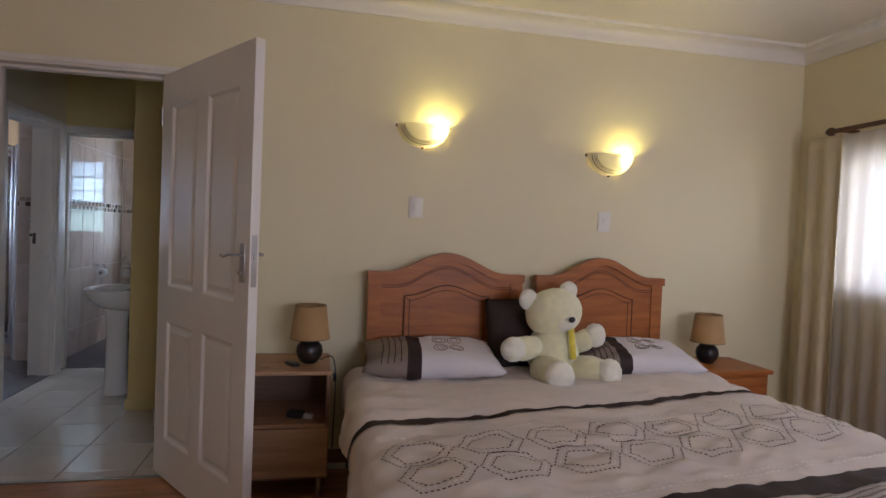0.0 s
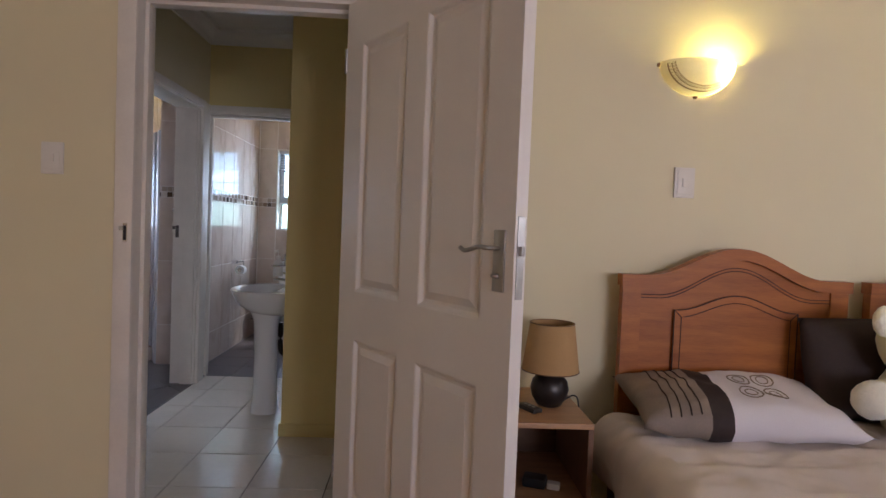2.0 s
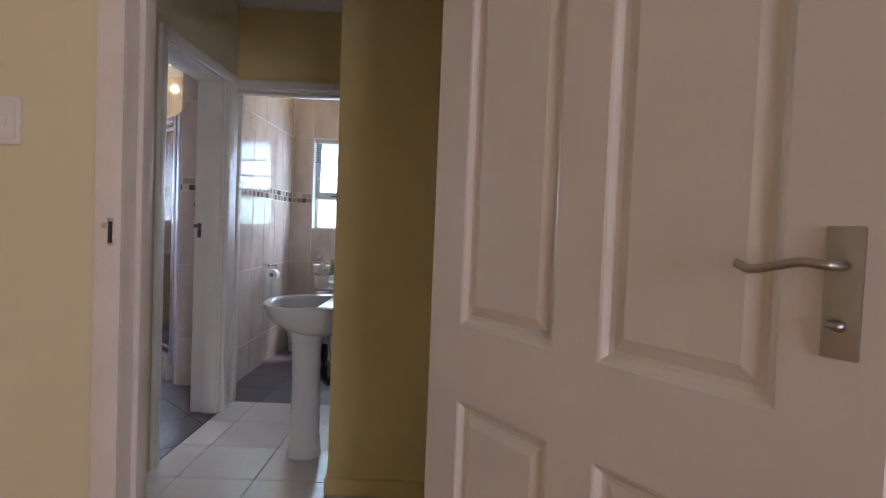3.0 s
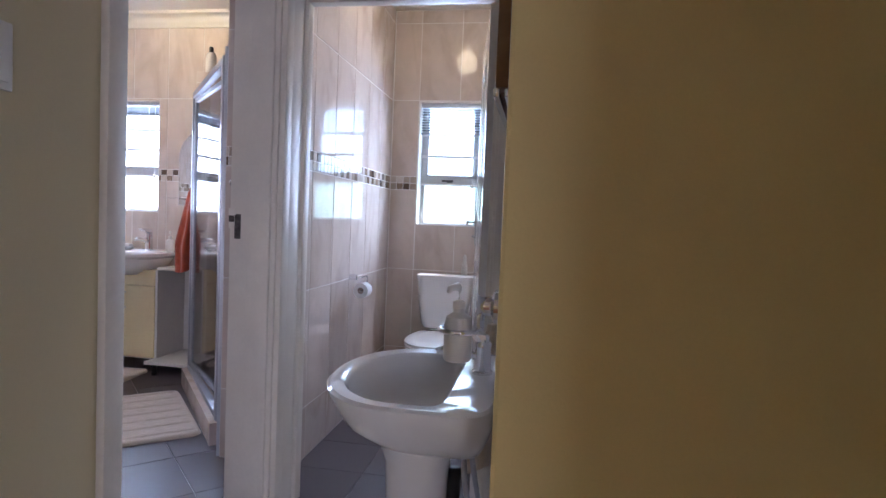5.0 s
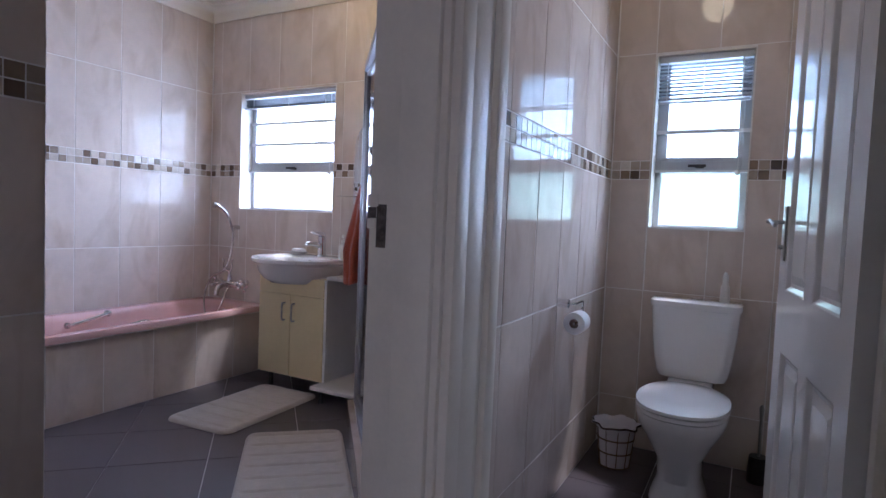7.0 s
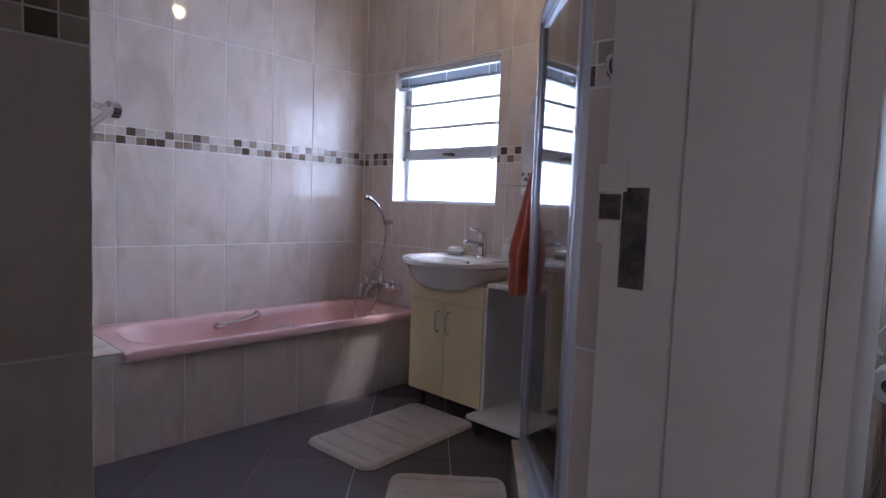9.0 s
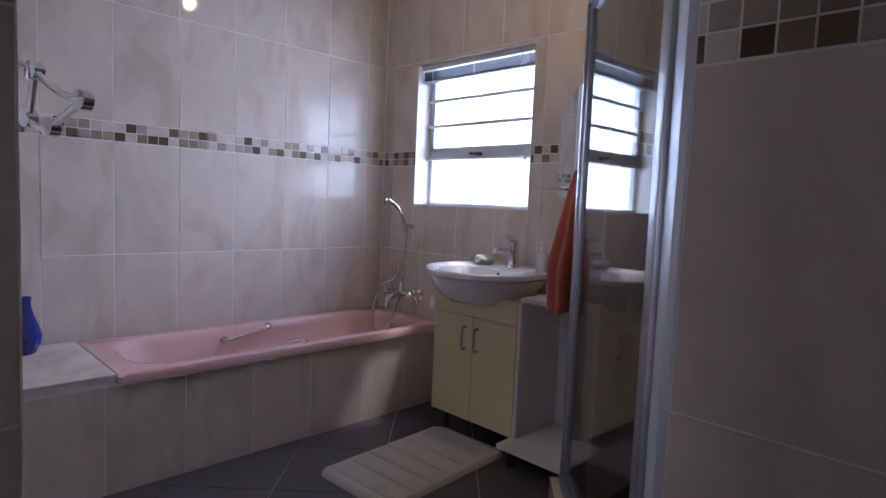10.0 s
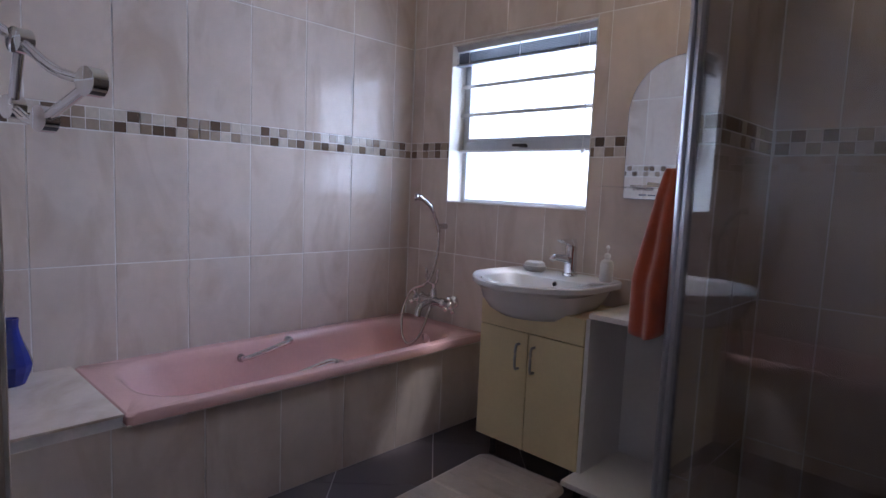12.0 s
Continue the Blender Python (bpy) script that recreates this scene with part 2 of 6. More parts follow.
# same frosted glass, dimmer and greener outside light put into the colour
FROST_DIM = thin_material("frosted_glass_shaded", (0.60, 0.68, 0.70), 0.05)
FROST_DIM_GREEN = thin_material("frosted_glass_shaded_green", (0.42, 0.50, 0.44), 0.04)
SLAT_DARK = material("stacked_slat", (0.035, 0.037, 0.042), 0.5, vary=0.1, scale=8.0)
FRAME_ALU = material("window_aluminium", (0.52, 0.54, 0.57), 0.4, metal=0.25, vary=0.05, scale=9.0)
SLAT = material("blind_slat", (0.13, 0.135, 0.145), 0.5, vary=0.05, scale=8.0)
GLASS = glass_material("window_glass", (0.97, 0.98, 0.98), 0.0)
SHOWER_GLASS = glass_material("shower_glass", (0.80, 0.81, 0.82), 0.0, 0.02)
MIRROR = material("mirror_silver", (0.86, 0.88, 0.86), 0.02, metal=1.0, vary=0.01, bump=0.0)
CREAM_DOOR = material("cream_laminate", (0.72, 0.60, 0.34), 0.4, vary=0.05, scale=4.0, fine=60.0, bump=0.01)
WHITE_BOARD = material("white_melamine", (0.68, 0.66, 0.63), 0.4, vary=0.05, scale=5.0)
TOWEL = material("orange_towel", (0.38, 0.060, 0.020), 0.98, vary=0.2, scale=20.0, fine=260.0, bump=0.6, sheen=0.4)
TOWEL_B = material("beige_towel", (0.52, 0.40, 0.27), 0.98, vary=0.2, scale=20.0, fine=260.0, bump=0.6, sheen=0.4)
MAT = material("bath_mat_plush", (0.52, 0.45, 0.39), 0.98, vary=0.1, scale=20.0, fine=240.0, bump=0.5, sheen=0.5)
BLUE = material("cobalt_glaze", (0.015, 0.025, 0.20), 0.12, vary=0.15, scale=8.0, bump=0.0, coat=0.4)
PAPER = material("toilet_paper", (0.80, 0.79, 0.78), 0.95, vary=0.04, scale=30.0)
SOAP_CLEAR = material("frosted_plastic", (0.68, 0.66, 0.62), 0.3, vary=0.06, scale=10.0)
SWITCH = material("switch_plastic", (0.74, 0.70, 0.62), 0.35, vary=0.03)
SCONCE = thin_material("sconce_glass", (0.80, 0.75, 0.60), 0.02, 0.80)
GLOBE = glow_material("lit_globe", (1.0, 0.76, 0.36), 62.0)
GLOBE_DIM = glow_material("lit_opal_globe", (1.0, 0.80, 0.46), 4.5)
BULB = glow_material("bulb", (1.0, 0.78, 0.22), 185.0)
FRAME_WOOD = material("mirror_frame_wood", (0.24, 0.115, 0.04), 0.45, vary=0.3, scale=9.0, stretch=(1.0, 6.0, 1.0))
CONCRETE = material("paving", (0.42, 0.40, 0.36), 0.9, vary=0.15, scale=2.0, fine=30.0, bump=0.1)
# self-glowing sheet that makes the windows look burnt out
GLARE = glow_material("glowing_sheet", (0.90, 0.96, 1.0), 7.0)
RENDER_WALL = material("garden_wall_render", (0.55, 0.50, 0.42), 0.9, vary=0.1, scale=2.0)


# ---- building helpers ----
def part(name, bm, mat, parent=None, label="", smooth=False, mats=()):
    """Links a bmesh as one mesh object, under a thing or part if one is given."""
    me = bpy.data.meshes.new(name)
    bm.normal_update()
    bm.to_mesh(me)
    bm.free()
    for m in ([mat] if mat else []) + list(mats):
        me.materials.append(m)
    if smooth:
        for p in me.polygons:
            p.use_smooth = True
        if smooth != "all":
            me.set_sharp_from_angle(angle=radians(40))
    ob = new(name, me)
    if parent:
        ob.parent = parent
    if label:
        ob["label"] = label
    return ob


def thing(name, label, category, group="", kind="", at=None):
    e = new(name)
    e.empty_display_size = 0.1
    if at is not None:
        e.matrix_basis = at
    return tagged(e, label, category, group, kind)


def box(bm, x0, x1, y0, y1, z0, z1, bevel=0.0, seg=2):
    m = Matrix.LocRotScale(((x0 + x1) / 2, (y0 + y1) / 2, (z0 + z1) / 2), None, (abs(x1 - x0), abs(y1 - y0), abs(z1 - z0)))
    g = bmesh.ops.create_cube(bm, size=1.0, matrix=m)
    if bevel:
        es = {e for v in g["verts"] for e in v.link_edges}
        bmesh.ops.bevel(bm, geom=list(es), offset=bevel, segments=seg, affect="EDGES", profile=0.6)
    return bm


def boxes(*rows, bevel=0.0):
    bm = bmesh.new()
    for r in rows:
        box(bm, *r, bevel=bevel)
    return bm


def loft(rings, close_start=True, close_end=True, bm=None):
    """A skin over rings of equally many points."""
    bm = bm or bmesh.new()
    vs = [[bm.verts.new(p) for p in r] for r in rings]
    k = len(vs[0])
    for a, b in zip(vs, vs[1:]):
        for i in range(k):
            bm.faces.new((a[i], a[(i + 1) % k], b[(i + 1) % k], b[i]))
    if close_start:
        bm.faces.new(vs[0][::-1])
    if close_end:
        bm.faces.new(vs[-1])
    bmesh.ops.recalc_face_normals(bm, faces=bm.faces)
    return bm


def ring(cx, cy, z, rx, ry, k=32, power=2.0):
    """A superellipse at height z."""
    out = []
    for i in range(k):
        a = 2 * math.pi * i / k
        c, s = math.cos(a), math.sin(a)
        out.append((cx + rx * math.copysign(abs(c) ** (2 / power), c), cy + ry * math.copysign(abs(s) ** (2 / power), s), z))
    return out


def turned(profile, cx=0.0, cy=0.0, z=0.0, k=24, bm=None):
    """A lathe shape from (radius, height) pairs."""
    return loft([ring(cx, cy, z + h, max(r, 0.0005), max(r, 0.0005), k) for r, h in profile], bm=bm)


def tube(points, radius, k=10, bm=None):
    """A round bar along points."""
    bm = bm or bmesh.new()
    pts = [Vector(p) for p in points]
    rings = []
    for i, p in enumerate(pts):
        d = (pts[min(i + 1, len(pts) - 1)] - pts[max(i - 1, 0)]).normalized()
        q = d.to_track_quat("Z", "Y")
        r = radius[i] if isinstance(radius, (list, tuple)) else radius
        rings.append([p + q @ Vector((r * math.cos(2 * math.pi * j / k), r * math.sin(2 * math.pi * j / k), 0)) for j in range(k)])
    return loft(rings, bm=bm)


def arc(centre, radius, a0, a1, u, v, k=16):
    c, u, v = Vector(centre), Vector(u), Vector(v)
    return [c + radius * (math.cos(radians(a0 + (a1 - a0) * i / k)) * u + math.sin(radians(a0 + (a1 - a0) * i / k)) * v) for i in range(k + 1)]


def bezier(pts, k=24):
    """A smooth path through points."""
    p = [Vector(q) for q in pts]
    p = [2 * p[0] - p[1]] + p + [2 * p[-1] - p[-2]]
    out = []
    for a, b, c, d in zip(p, p[1:], p[2:], p[3:]):
        for i in range(k):
            t = i / k
            out.append(0.5 * (2 * b + (c - a) * t + (2 * a - 5 * b + 4 * c - d) * t * t + (3 * b - a - 3 * c + d) * t ** 3))
    return out + [p[-2]]


def grid_sheet(nu, nv, f, bm=None, faces=None):
    """A sheet of quads from f(u, v), u and v from 0 to 1."""
    bm = bm or bmesh.new()
    vs = [[bm.verts.new(f(i / nu, j / nv)) for j in range(nv + 1)] for i in range(nu + 1)]
    for i in range(nu):
        for j in range(nv):
            bm.faces.new((vs[i][j], vs[i + 1][j], vs[i + 1][j + 1], vs[i][j + 1]))
    return bm


def structure(name, bm, mat, label, category, smooth=False):
    return tagged(part(name, bm, mat, smooth=smooth), label, category, kind="structure")


def wall_boxes(axis, at0, at1, a0, a1, z0, z1, holes):
    """Rows for a wall along x (axis 'x', thick in y) or along y, with rectangular holes (a0, a1, z0, z1)."""
    cuts = sorted({a0, a1, *[h[0] for h in holes], *[h[1] for h in holes]})
    rows = []
    for p, q in zip(cuts, cuts[1:]):
        spans = [(z0, z1)]
        for h in holes:
            if h[0] < (p + q) / 2 < h[1]:
                nxt = []
                for s, e in spans:
                    if h[2] > s:
                        nxt.append((s, min(e, h[2])))
                    if h[3] < e:
                        nxt.append((max(s, h[3]), e))
                spans = nxt
        for s, e in spans:
            if e - s > 1e-4:
                rows.append((p, q, at0, at1, s, e) if axis == "x" else (at0, at1, p, q, s, e))
    return rows


# ---- the house ----
TOP, BED_TOP = 2.66, 2.60
wall_bed = structure("wall_north", boxes(*wall_boxes("x", 2.995, 3.105, -2.4, 3.2, 0, 2.8, [(-1.520, -0.605, -1, 2.11)])), PAINT, "cream painted bedroom wall with a doorway", "wall")
structure("wall_east", boxes(*wall_boxes("y", 3.2, 3.4, -3.1, 3.105, 0, 2.8, [(0.35, 2.62, 1.07, 1.84)])), PAINT, "cream painted bedroom wall with a wide window", "wall")
structure("wall_west", boxes((-2.6, -2.4, -3.1, 3.105, 0, 2.8)), PAINT, "plain cream painted bedroom wall", "wall")
structure("wall_south", boxes(*wall_boxes("x", -3.1, -3.0, -2.4, 3.2, 0, 2.8, [(0.90, 3.00, 0.95, 2.1)])), PAINT, "cream painted bedroom wall with a window", "wall")
wall_hall = structure("wall_hall_west", boxes(*wall_boxes("y", -2.18, -2.03, 3.105, 5.262, 0, 2.8, [(4.26, 5.12, -1, 2.08)]), (-2.18, -2.078, 5.262, 5.38, 0, 2.8), (-2.078, -2.03, 5.262, 5.38, 2.085, 2.8)), PAINT, "cream painted passage wall with the bathroom doorway", "wall")
wall_front = structure("wall_toilet_front", boxes(*wall_boxes("x", 5.27, 5.38, -2.03, -1.15, 0, 2.8, [(-2.03, -1.22, -1, 2.08)])), PASSAGE, "cream painted wall above the toilet doorway, passage light tinted into its yellow", "wall")
wall_basin = structure("wall_basin", boxes((-1.15, -1.03, 4.17, 7.19, 0, 2.8)), GROUT, "tiled wall behind the hand basin", "wall")
structure("wall_nib", boxes((-1.145, 2.0, 4.06, 4.17, 0, 2.8), bevel=0.008), PASSAGE, "cream painted wall end beside the basin recess, passage light tinted into its yellow", "wall")
structure("wall_hall_end", boxes((2.0, 2.1, 3.105, 4.17, 0, 2.8)), PASSAGE, "plain cream passage end wall, passage light tinted into its yellow", "wall")
structure("wall_hall_near", boxes((-3.2, -2.18, 3.9, 4.02, 0, 2.8)), PAINT, "plain wall behind the bathroom entry", "wall")
wall_toilet = structure("wall_toilet_west", boxes((-2.29, -2.165, 5.87, 7.19, 0, 2.8), (-2.18, -2.165, 5.38, 5.87, 0, 2.8)), GROUT, "tiled partition between toilet and shower", "wall")
wall_shower = structure("wall_shower_nib", boxes((-2.555, -2.18, 5.65, 5.88, 0, 2.8)), GROUT, "tiled wall end beside the shower", "wall")
BATH_WIN, WC_WIN = (-4.90, -4.01, 1.16, 2.015), (-1.966, -1.522, 1.15, 2.02)
wall_window = structure("wall_window", boxes(*wall_boxes("x", 7.19, 7.40, -5.41, -1.03, 0, 2.8, [BATH_WIN, WC_WIN])), GROUT, "tiled outer wall with two small windows", "wall")
wall_bath = structure("wall_bath", boxes((-5.41, -5.21, 4.78, 7.19, 0, 2.8)), GROUT, "tiled wall along the bath", "wall")
wall_ledge = structure("wall_bath_south", boxes((-5.41, -3.08, 4.78, 4.90, 0, 2.8)), GROUT, "tiled wall at the end of the bath", "wall")
wall_entry = structure("wall_bath_entry", boxes((-3.2, -3.08, 4.02, 4.78, 0, 2.8)), GROUT, "tiled wall facing the bathroom door", "wall")
wall_near = structure("wall_bath_near", boxes((-3.08, -2.18, 4.02, 4.12, 0, 2.8)), GROUT, "tiled wall inside the bathroom door", "wall")
wall_stub = structure("wall_shower_stub", boxes((-3.37, -3.27, 6.67, 7.19, 0, 2.10)), GROUT, "tiled half-height wall at the shower", "wall")

structure("ceiling", boxes((-2.6, 3.4, -3.1, 3.05, BED_TOP, BED_TOP + 0.15)), CEIL, "off-white plastered bedroom ceiling", "ceiling")
structure("ceiling_wet_rooms", boxes((-5.41, 2.1, 3.05, 7.4, TOP, TOP + 0.15)), CEIL, "off-white plastered ceiling", "ceiling")
floor_bed = structure("floor_bedroom", boxes((-2.6, 3.4, -3.1, 2.90, -0.15, -0.008)), FLOOR_GROUT, "orange-brown laminate bedroom floor", "floor")
floor_hall = structure("floor_hall", boxes((-2.18, 2.1, 2.90, 4.17, -0.15, -0.006), (-2.18, -1.03, 4.17, 5.33, -0.15, -0.006)), FLOOR_GROUT, "pale glazed passage floor tiles with dark joints", "floor")
floor_bath = structure("floor_bathroom", boxes((-5.41, -2.18, 3.9, 7.4, -0.15, -0.006)), GROUT, "dark grey-brown bathroom floor tiles laid diagonally", "floor")
floor_wc = structure("floor_toilet", boxes((-2.18, -1.03, 5.33, 7.4, -0.15, -0.006)), GROUT, "dark grey-brown toilet floor tiles", "floor")


def cornice(name, pts, into, z, mat):
    """A coved moulding along a line of wall; into: the way into the room at each point."""
    prof = [(0.0, -0.10), (0.012, -0.10), (0.018, -0.085)] + [(0.018 + 0.062 * (1 - math.cos(a)), -0.085 + 0.062 * math.sin(a)) for a in [math.pi / 2 * i / 8 for i in range(1, 9)]] + [(0.095, -0.018), (0.10, 0.0), (0.0, 0.0)]
    rings = [[(p[0] + w[0] * d, p[1] + w[1] * d, z + h) for d, h in prof] for p, w in zip(pts, into)]
    return structure(name, loft(rings), mat, "white coved plaster cornice", "cornice", smooth=True)


cornice("cornice_bedroom", [(-2.4, 2.995), (3.2, 2.995), (3.2, -3.0)], [(1, -1), (-1, -1), (-1, 1)], BED_TOP, CEIL)
cornice("cornice_bathroom", [(-5.205, 4.9), (-5.205, 7.185), (-2.29, 7.185)], [(1, 1), (1, -1), (-1, -1)], TOP, CEIL)
cornice("cornice_passage", [(-2.03, 3.105), (-2.03, 5.27), (-1.15, 5.27), (-1.15, 4.17)], [(1, 1), (1, -1), (-1, -1), (-1, 1)], TOP, CEIL)
structure("baseboard_bedroom", boxes((-2.4, -1.525, 2.98, 2.995, 0, 0.075), (-0.58, 3.2, 2.98, 2.995, 0, 0.075), bevel=0.004), SKIRT, "dark stained timber skirting", "skirting")
structure("baseboard_nib", boxes((-1.157, 2.0, 4.048, 4.06, 0, 0.075), (-1.157, -1.145, 4.06, 4.17, 0, 0.075), bevel=0.004), PASSAGE, "cream painted skirting at the wall end, passage light tinted into its yellow", "skirting")
structure("baseboard_hall", boxes((-2.03, -2.018, 3.105, 4.19, 0, 0.07), bevel=0.003), PASSAGE, "cream painted passage skirting, passage light tinted into its yellow", "skirting")
structure("threshold_strip", boxes((-1.42, -0.643, 2.885, 2.915, -0.002, 0.006), bevel=0.002), NICKEL, "thin metal strip between laminate and tiles", "threshold")


def door_frame(name, axis, a0, a1, near, far, label, top=2.04, stops=True):
    """Painted steel frame: rebated jambs and head with a rounded edge on both faces; a0, a1 the clear opening."""
    rows = []
    w, zt = 0.036, top
    for s, e, sgn in ((a0 - w, a0, 1), (a1, a1 + w, -1)):
        rows.append((s, e, near, far, 0, zt + w))
        stop = (e, e + 0.018) if sgn > 0 else (s - 0.018, s)
        rows.append((*stop, near + 0.055, far - 0.01, 0, zt))
        lip = -0.012 if stops else 0.0
        out = 0.022 if stops else (0.034 if sgn > 0 else 0.004)
        face = (s - out, e + lip) if sgn > 0 else (s - lip, e + out)
        rows.append((*face, near - (0.022 if stops else 0.010), near, 0, zt + 0.010))
        rows.append((*face, far, far + 0.014, 0, zt + w - 0.004))
    rows.append((a0, a1, near, far, zt, zt + w))
    rows.append((a0 - w - out, a1 + w + out, near - (0.022 if stops else 0.010), near, zt + 0.012, zt + w + (0.024 if stops else 0.004)))
    rows.append((a0, a1, near + 0.055, far - 0.01, zt - 0.018, zt))
    bm = bmesh.new()
    for r in rows:
        q = r if axis == "x" else (r[2], r[3], r[0], r[1], r[4], r[5])
        box(bm, *q, bevel=0.005)
    return structure(name, bm, STEEL_FRAME, label, "door frame", smooth=True)


frame_bed = door_frame("door_frame_1", "x", -1.482, -0.643, 2.99, 3.11, "off-white painted bedroom door frame with worn edges", 2.068, False)
frame_wc = door_frame("door_frame_2", "x", -2.040, -1.258, 5.265, 5.385, "off-white painted toilet door frame")
bm = bmesh.new()
for s, e, sg in ((4.26, 4.30, 1), (5.08, 5.12, -1)):
    box(bm, -2.203, -2.025, s, e, 0, 2.08, bevel=0.005)
    st = (e, e + 0.018) if sg > 0 else (s - 0.018, s)
    box(bm, -2.125, -2.04, *st, 0, 2.04, bevel=0.004)
    fc = (s - 0.03, e - 0.010) if sg > 0 else (s + 0.010, e + 0.03)
    box(bm, -2.025, -2.003, *fc, 0, 2.07, bevel=0.006)
box(bm, -2.203, -2.025, 4.30, 5.08, 2.04, 2.08, bevel=0.004)
box(bm, -2.025, -2.003, 4.23, 5.15, 2.05, 2.105, bevel=0.006)
box(bm, -2.028, -2.010, 5.152, 5.240, 0, 2.10, bevel=0.004)
structure("door_frame_3", bm, STEEL_FRAME, "off-white painted bathroom door frame, scuffed", "door frame", smooth=True)


structure("trim_tile_strip", boxes((-1.199, -1.158, 5.252, 5.2695, 0, 2.5), bevel=0.002), WHITE_TILE, "pale tiled strip beside the toilet door frame", "wall tile")


def strike_plate(at, label):
    t = thing("strike_plate", label, "strike plate", at=at)
    part("plate", boxes((-0.013, 0.013, -0.002, 0.0, -0.054, 0.054), bevel=0.0008), AGED, t, "tarnished plate with a dark recess")
    part("latch_hole", boxes((-0.008, 0.008, -0.003, -0.002, -0.044, 0.040)), BLACK, t, "dark latch recess")
    part("tongue", boxes((-0.034, -0.013, -0.003, 0.0, 0.012, 0.036), bevel=0.0008), AGED, t)
    return t


worn = thing("strike_plate", "worn dark strike plate let into the bathroom door frame", "strike plate", at=pose(-2.171, 5.080, 1.1315))
# slot is a flat plate; recess shade and lip shadow are in its colour
part("plate", boxes((-0.012, 0.012, -0.0015, 0.0, -0.045, 0.045), bevel=0.0006), WORN_SHADED, worn, "worn metal slot, its shade put into the dark colour")
part("tongue", boxes((-0.0345, -0.0135, -0.002, 0.0, 0.016, 0.039), bevel=0.0008), WORN_SHADED, worn, "worn metal lip, its shadow put into the dark colour")
part("paint_patch", boxes((-0.036, -0.008, -0.003, 0.0, 0.041, 0.066), bevel=0.002), STEEL_FRAME, worn, "thick chipped paint above the lip")
part("paint_patch", boxes((-0.035, -0.0135, -0.0025, 0.0, -0.006, 0.0145), bevel=0.002), STEEL_FRAME, worn, "chipped paint below the lip")
strike_plate(pose(-1.508, 2.980, 1.165) @ Matrix.Scale(0.65, 4), "small metal strike plate on the bedroom door frame")


def panel_door(name, label, width, at, finish, height=2.03, lever=1.035):
    """Four-panel moulded door, hinged at its local origin, along local x, face towards -y."""
    d = thing(name, label, "door", kind="structure", at=at)
    h, th = height, 0.04
    st, mu = 0.13 * width, 0.115 * width
    x1, x2, x3, x4 = st, (width - mu) / 2, (width + mu) / 2, width - st
    zs = (0.012, 0.21, 0.81, 0.985, 1.885, h)
    bm = bmesh.new()
    holes = [(x1, x2, zs[1], zs[2]), (x3, x4, zs[1], zs[2]), (x1, x2, zs[3], zs[4]), (x3, x4, zs[3], zs[4])]
    for r in wall_boxes("x", 0.0, th, 0.0, width, zs[0], h, holes):
        box(bm, *r)
    bmesh.ops.remove_doubles(bm, verts=bm.verts, dist=1e-5)
    part("leaf", bm, finish, d)
    for a, b, c, e in holes:
        bm = bmesh.new()
        for side in (1, -1):
            y0 = 0.0 if side == 1 else th
            def rect(i, dep):
                q = [(a + i, y0 + side * dep, c + i), (b - i, y0 + side * dep, c + i), (b - i, y0 + side * dep, e - i), (a + i, y0 + side * dep, e - i)]
                return q if side == 1 else q[::-1]
            loft([rect(0.0, -0.0005), rect(0.006, 0.002), rect(0.016, 0.011), rect(0.026, 0.013), rect(0.050, 0.005)], False, True, bm=bm)
        part("panel", bm, finish, d)
    for side, y in ((-1, 0.0), (1, th)):
        hx, hz = width - 0.052, lever
        pl = part("handle_plate", boxes((hx - 0.021, hx + 0.021, y - (0.006 if side < 0 else 0), y + (0.006 if side > 0 else 0), hz - 0.095, hz + 0.065), bevel=0.002), NICKEL, d, "brushed metal lock plate", smooth=True)
        yy = y + side * 0.045
        tb = tube(bezier([(hx, y, hz + 0.018), (hx, yy, hz + 0.018), (hx - 0.03, yy, hz + 0.020), (hx - 0.065, yy, hz + 0.012), (hx - 0.09, yy, hz + 0.007), (hx - 0.11, yy, hz + 0.014)], 6), 0.006, bm=None)
        part("lever", tb, NICKEL, pl, "wavy metal lever", smooth="all")
        part("thumb_turn", tube([(hx, y, hz - 0.055), (hx, y + side * 0.012, hz - 0.055), (hx - 0.012, y + side * 0.016, hz - 0.053)], [0.008, 0.007, 0.005], 10), NICKEL, pl, smooth="all")
    part("lock_edge", boxes((width - 0.0005, width + 0.002, 0.008, 0.032, lever - 0.11, lever + 0.10), bevel=0.0005), NICKEL, d, "metal lock face on the door edge")
    part("latch", boxes((width, width + 0.012, 0.014, 0.026, lever, lever + 0.025), bevel=0.003), NICKEL, d)
    for z in (0.25, 1.80):
        part("hinge", turned([(0.006, 0), (0.006, 0.09)], -0.004, 0.0, z, 10), NICKEL, d)
    return d


panel_door("door_1", "white painted four-panel bedroom door standing open", 0.955, pose(-0.658, 2.985, 0.0, 0, 0, -56.0) @ pose(0, -0.04, 0), WHITE, 2.055, 1.165)
panel_door("door_2", "white gloss four-panel toilet door standing open inwards", 0.72, pose(-1.27, 5.39, 0.0, 0, 0, 98), GLOSS, lever=1.165)


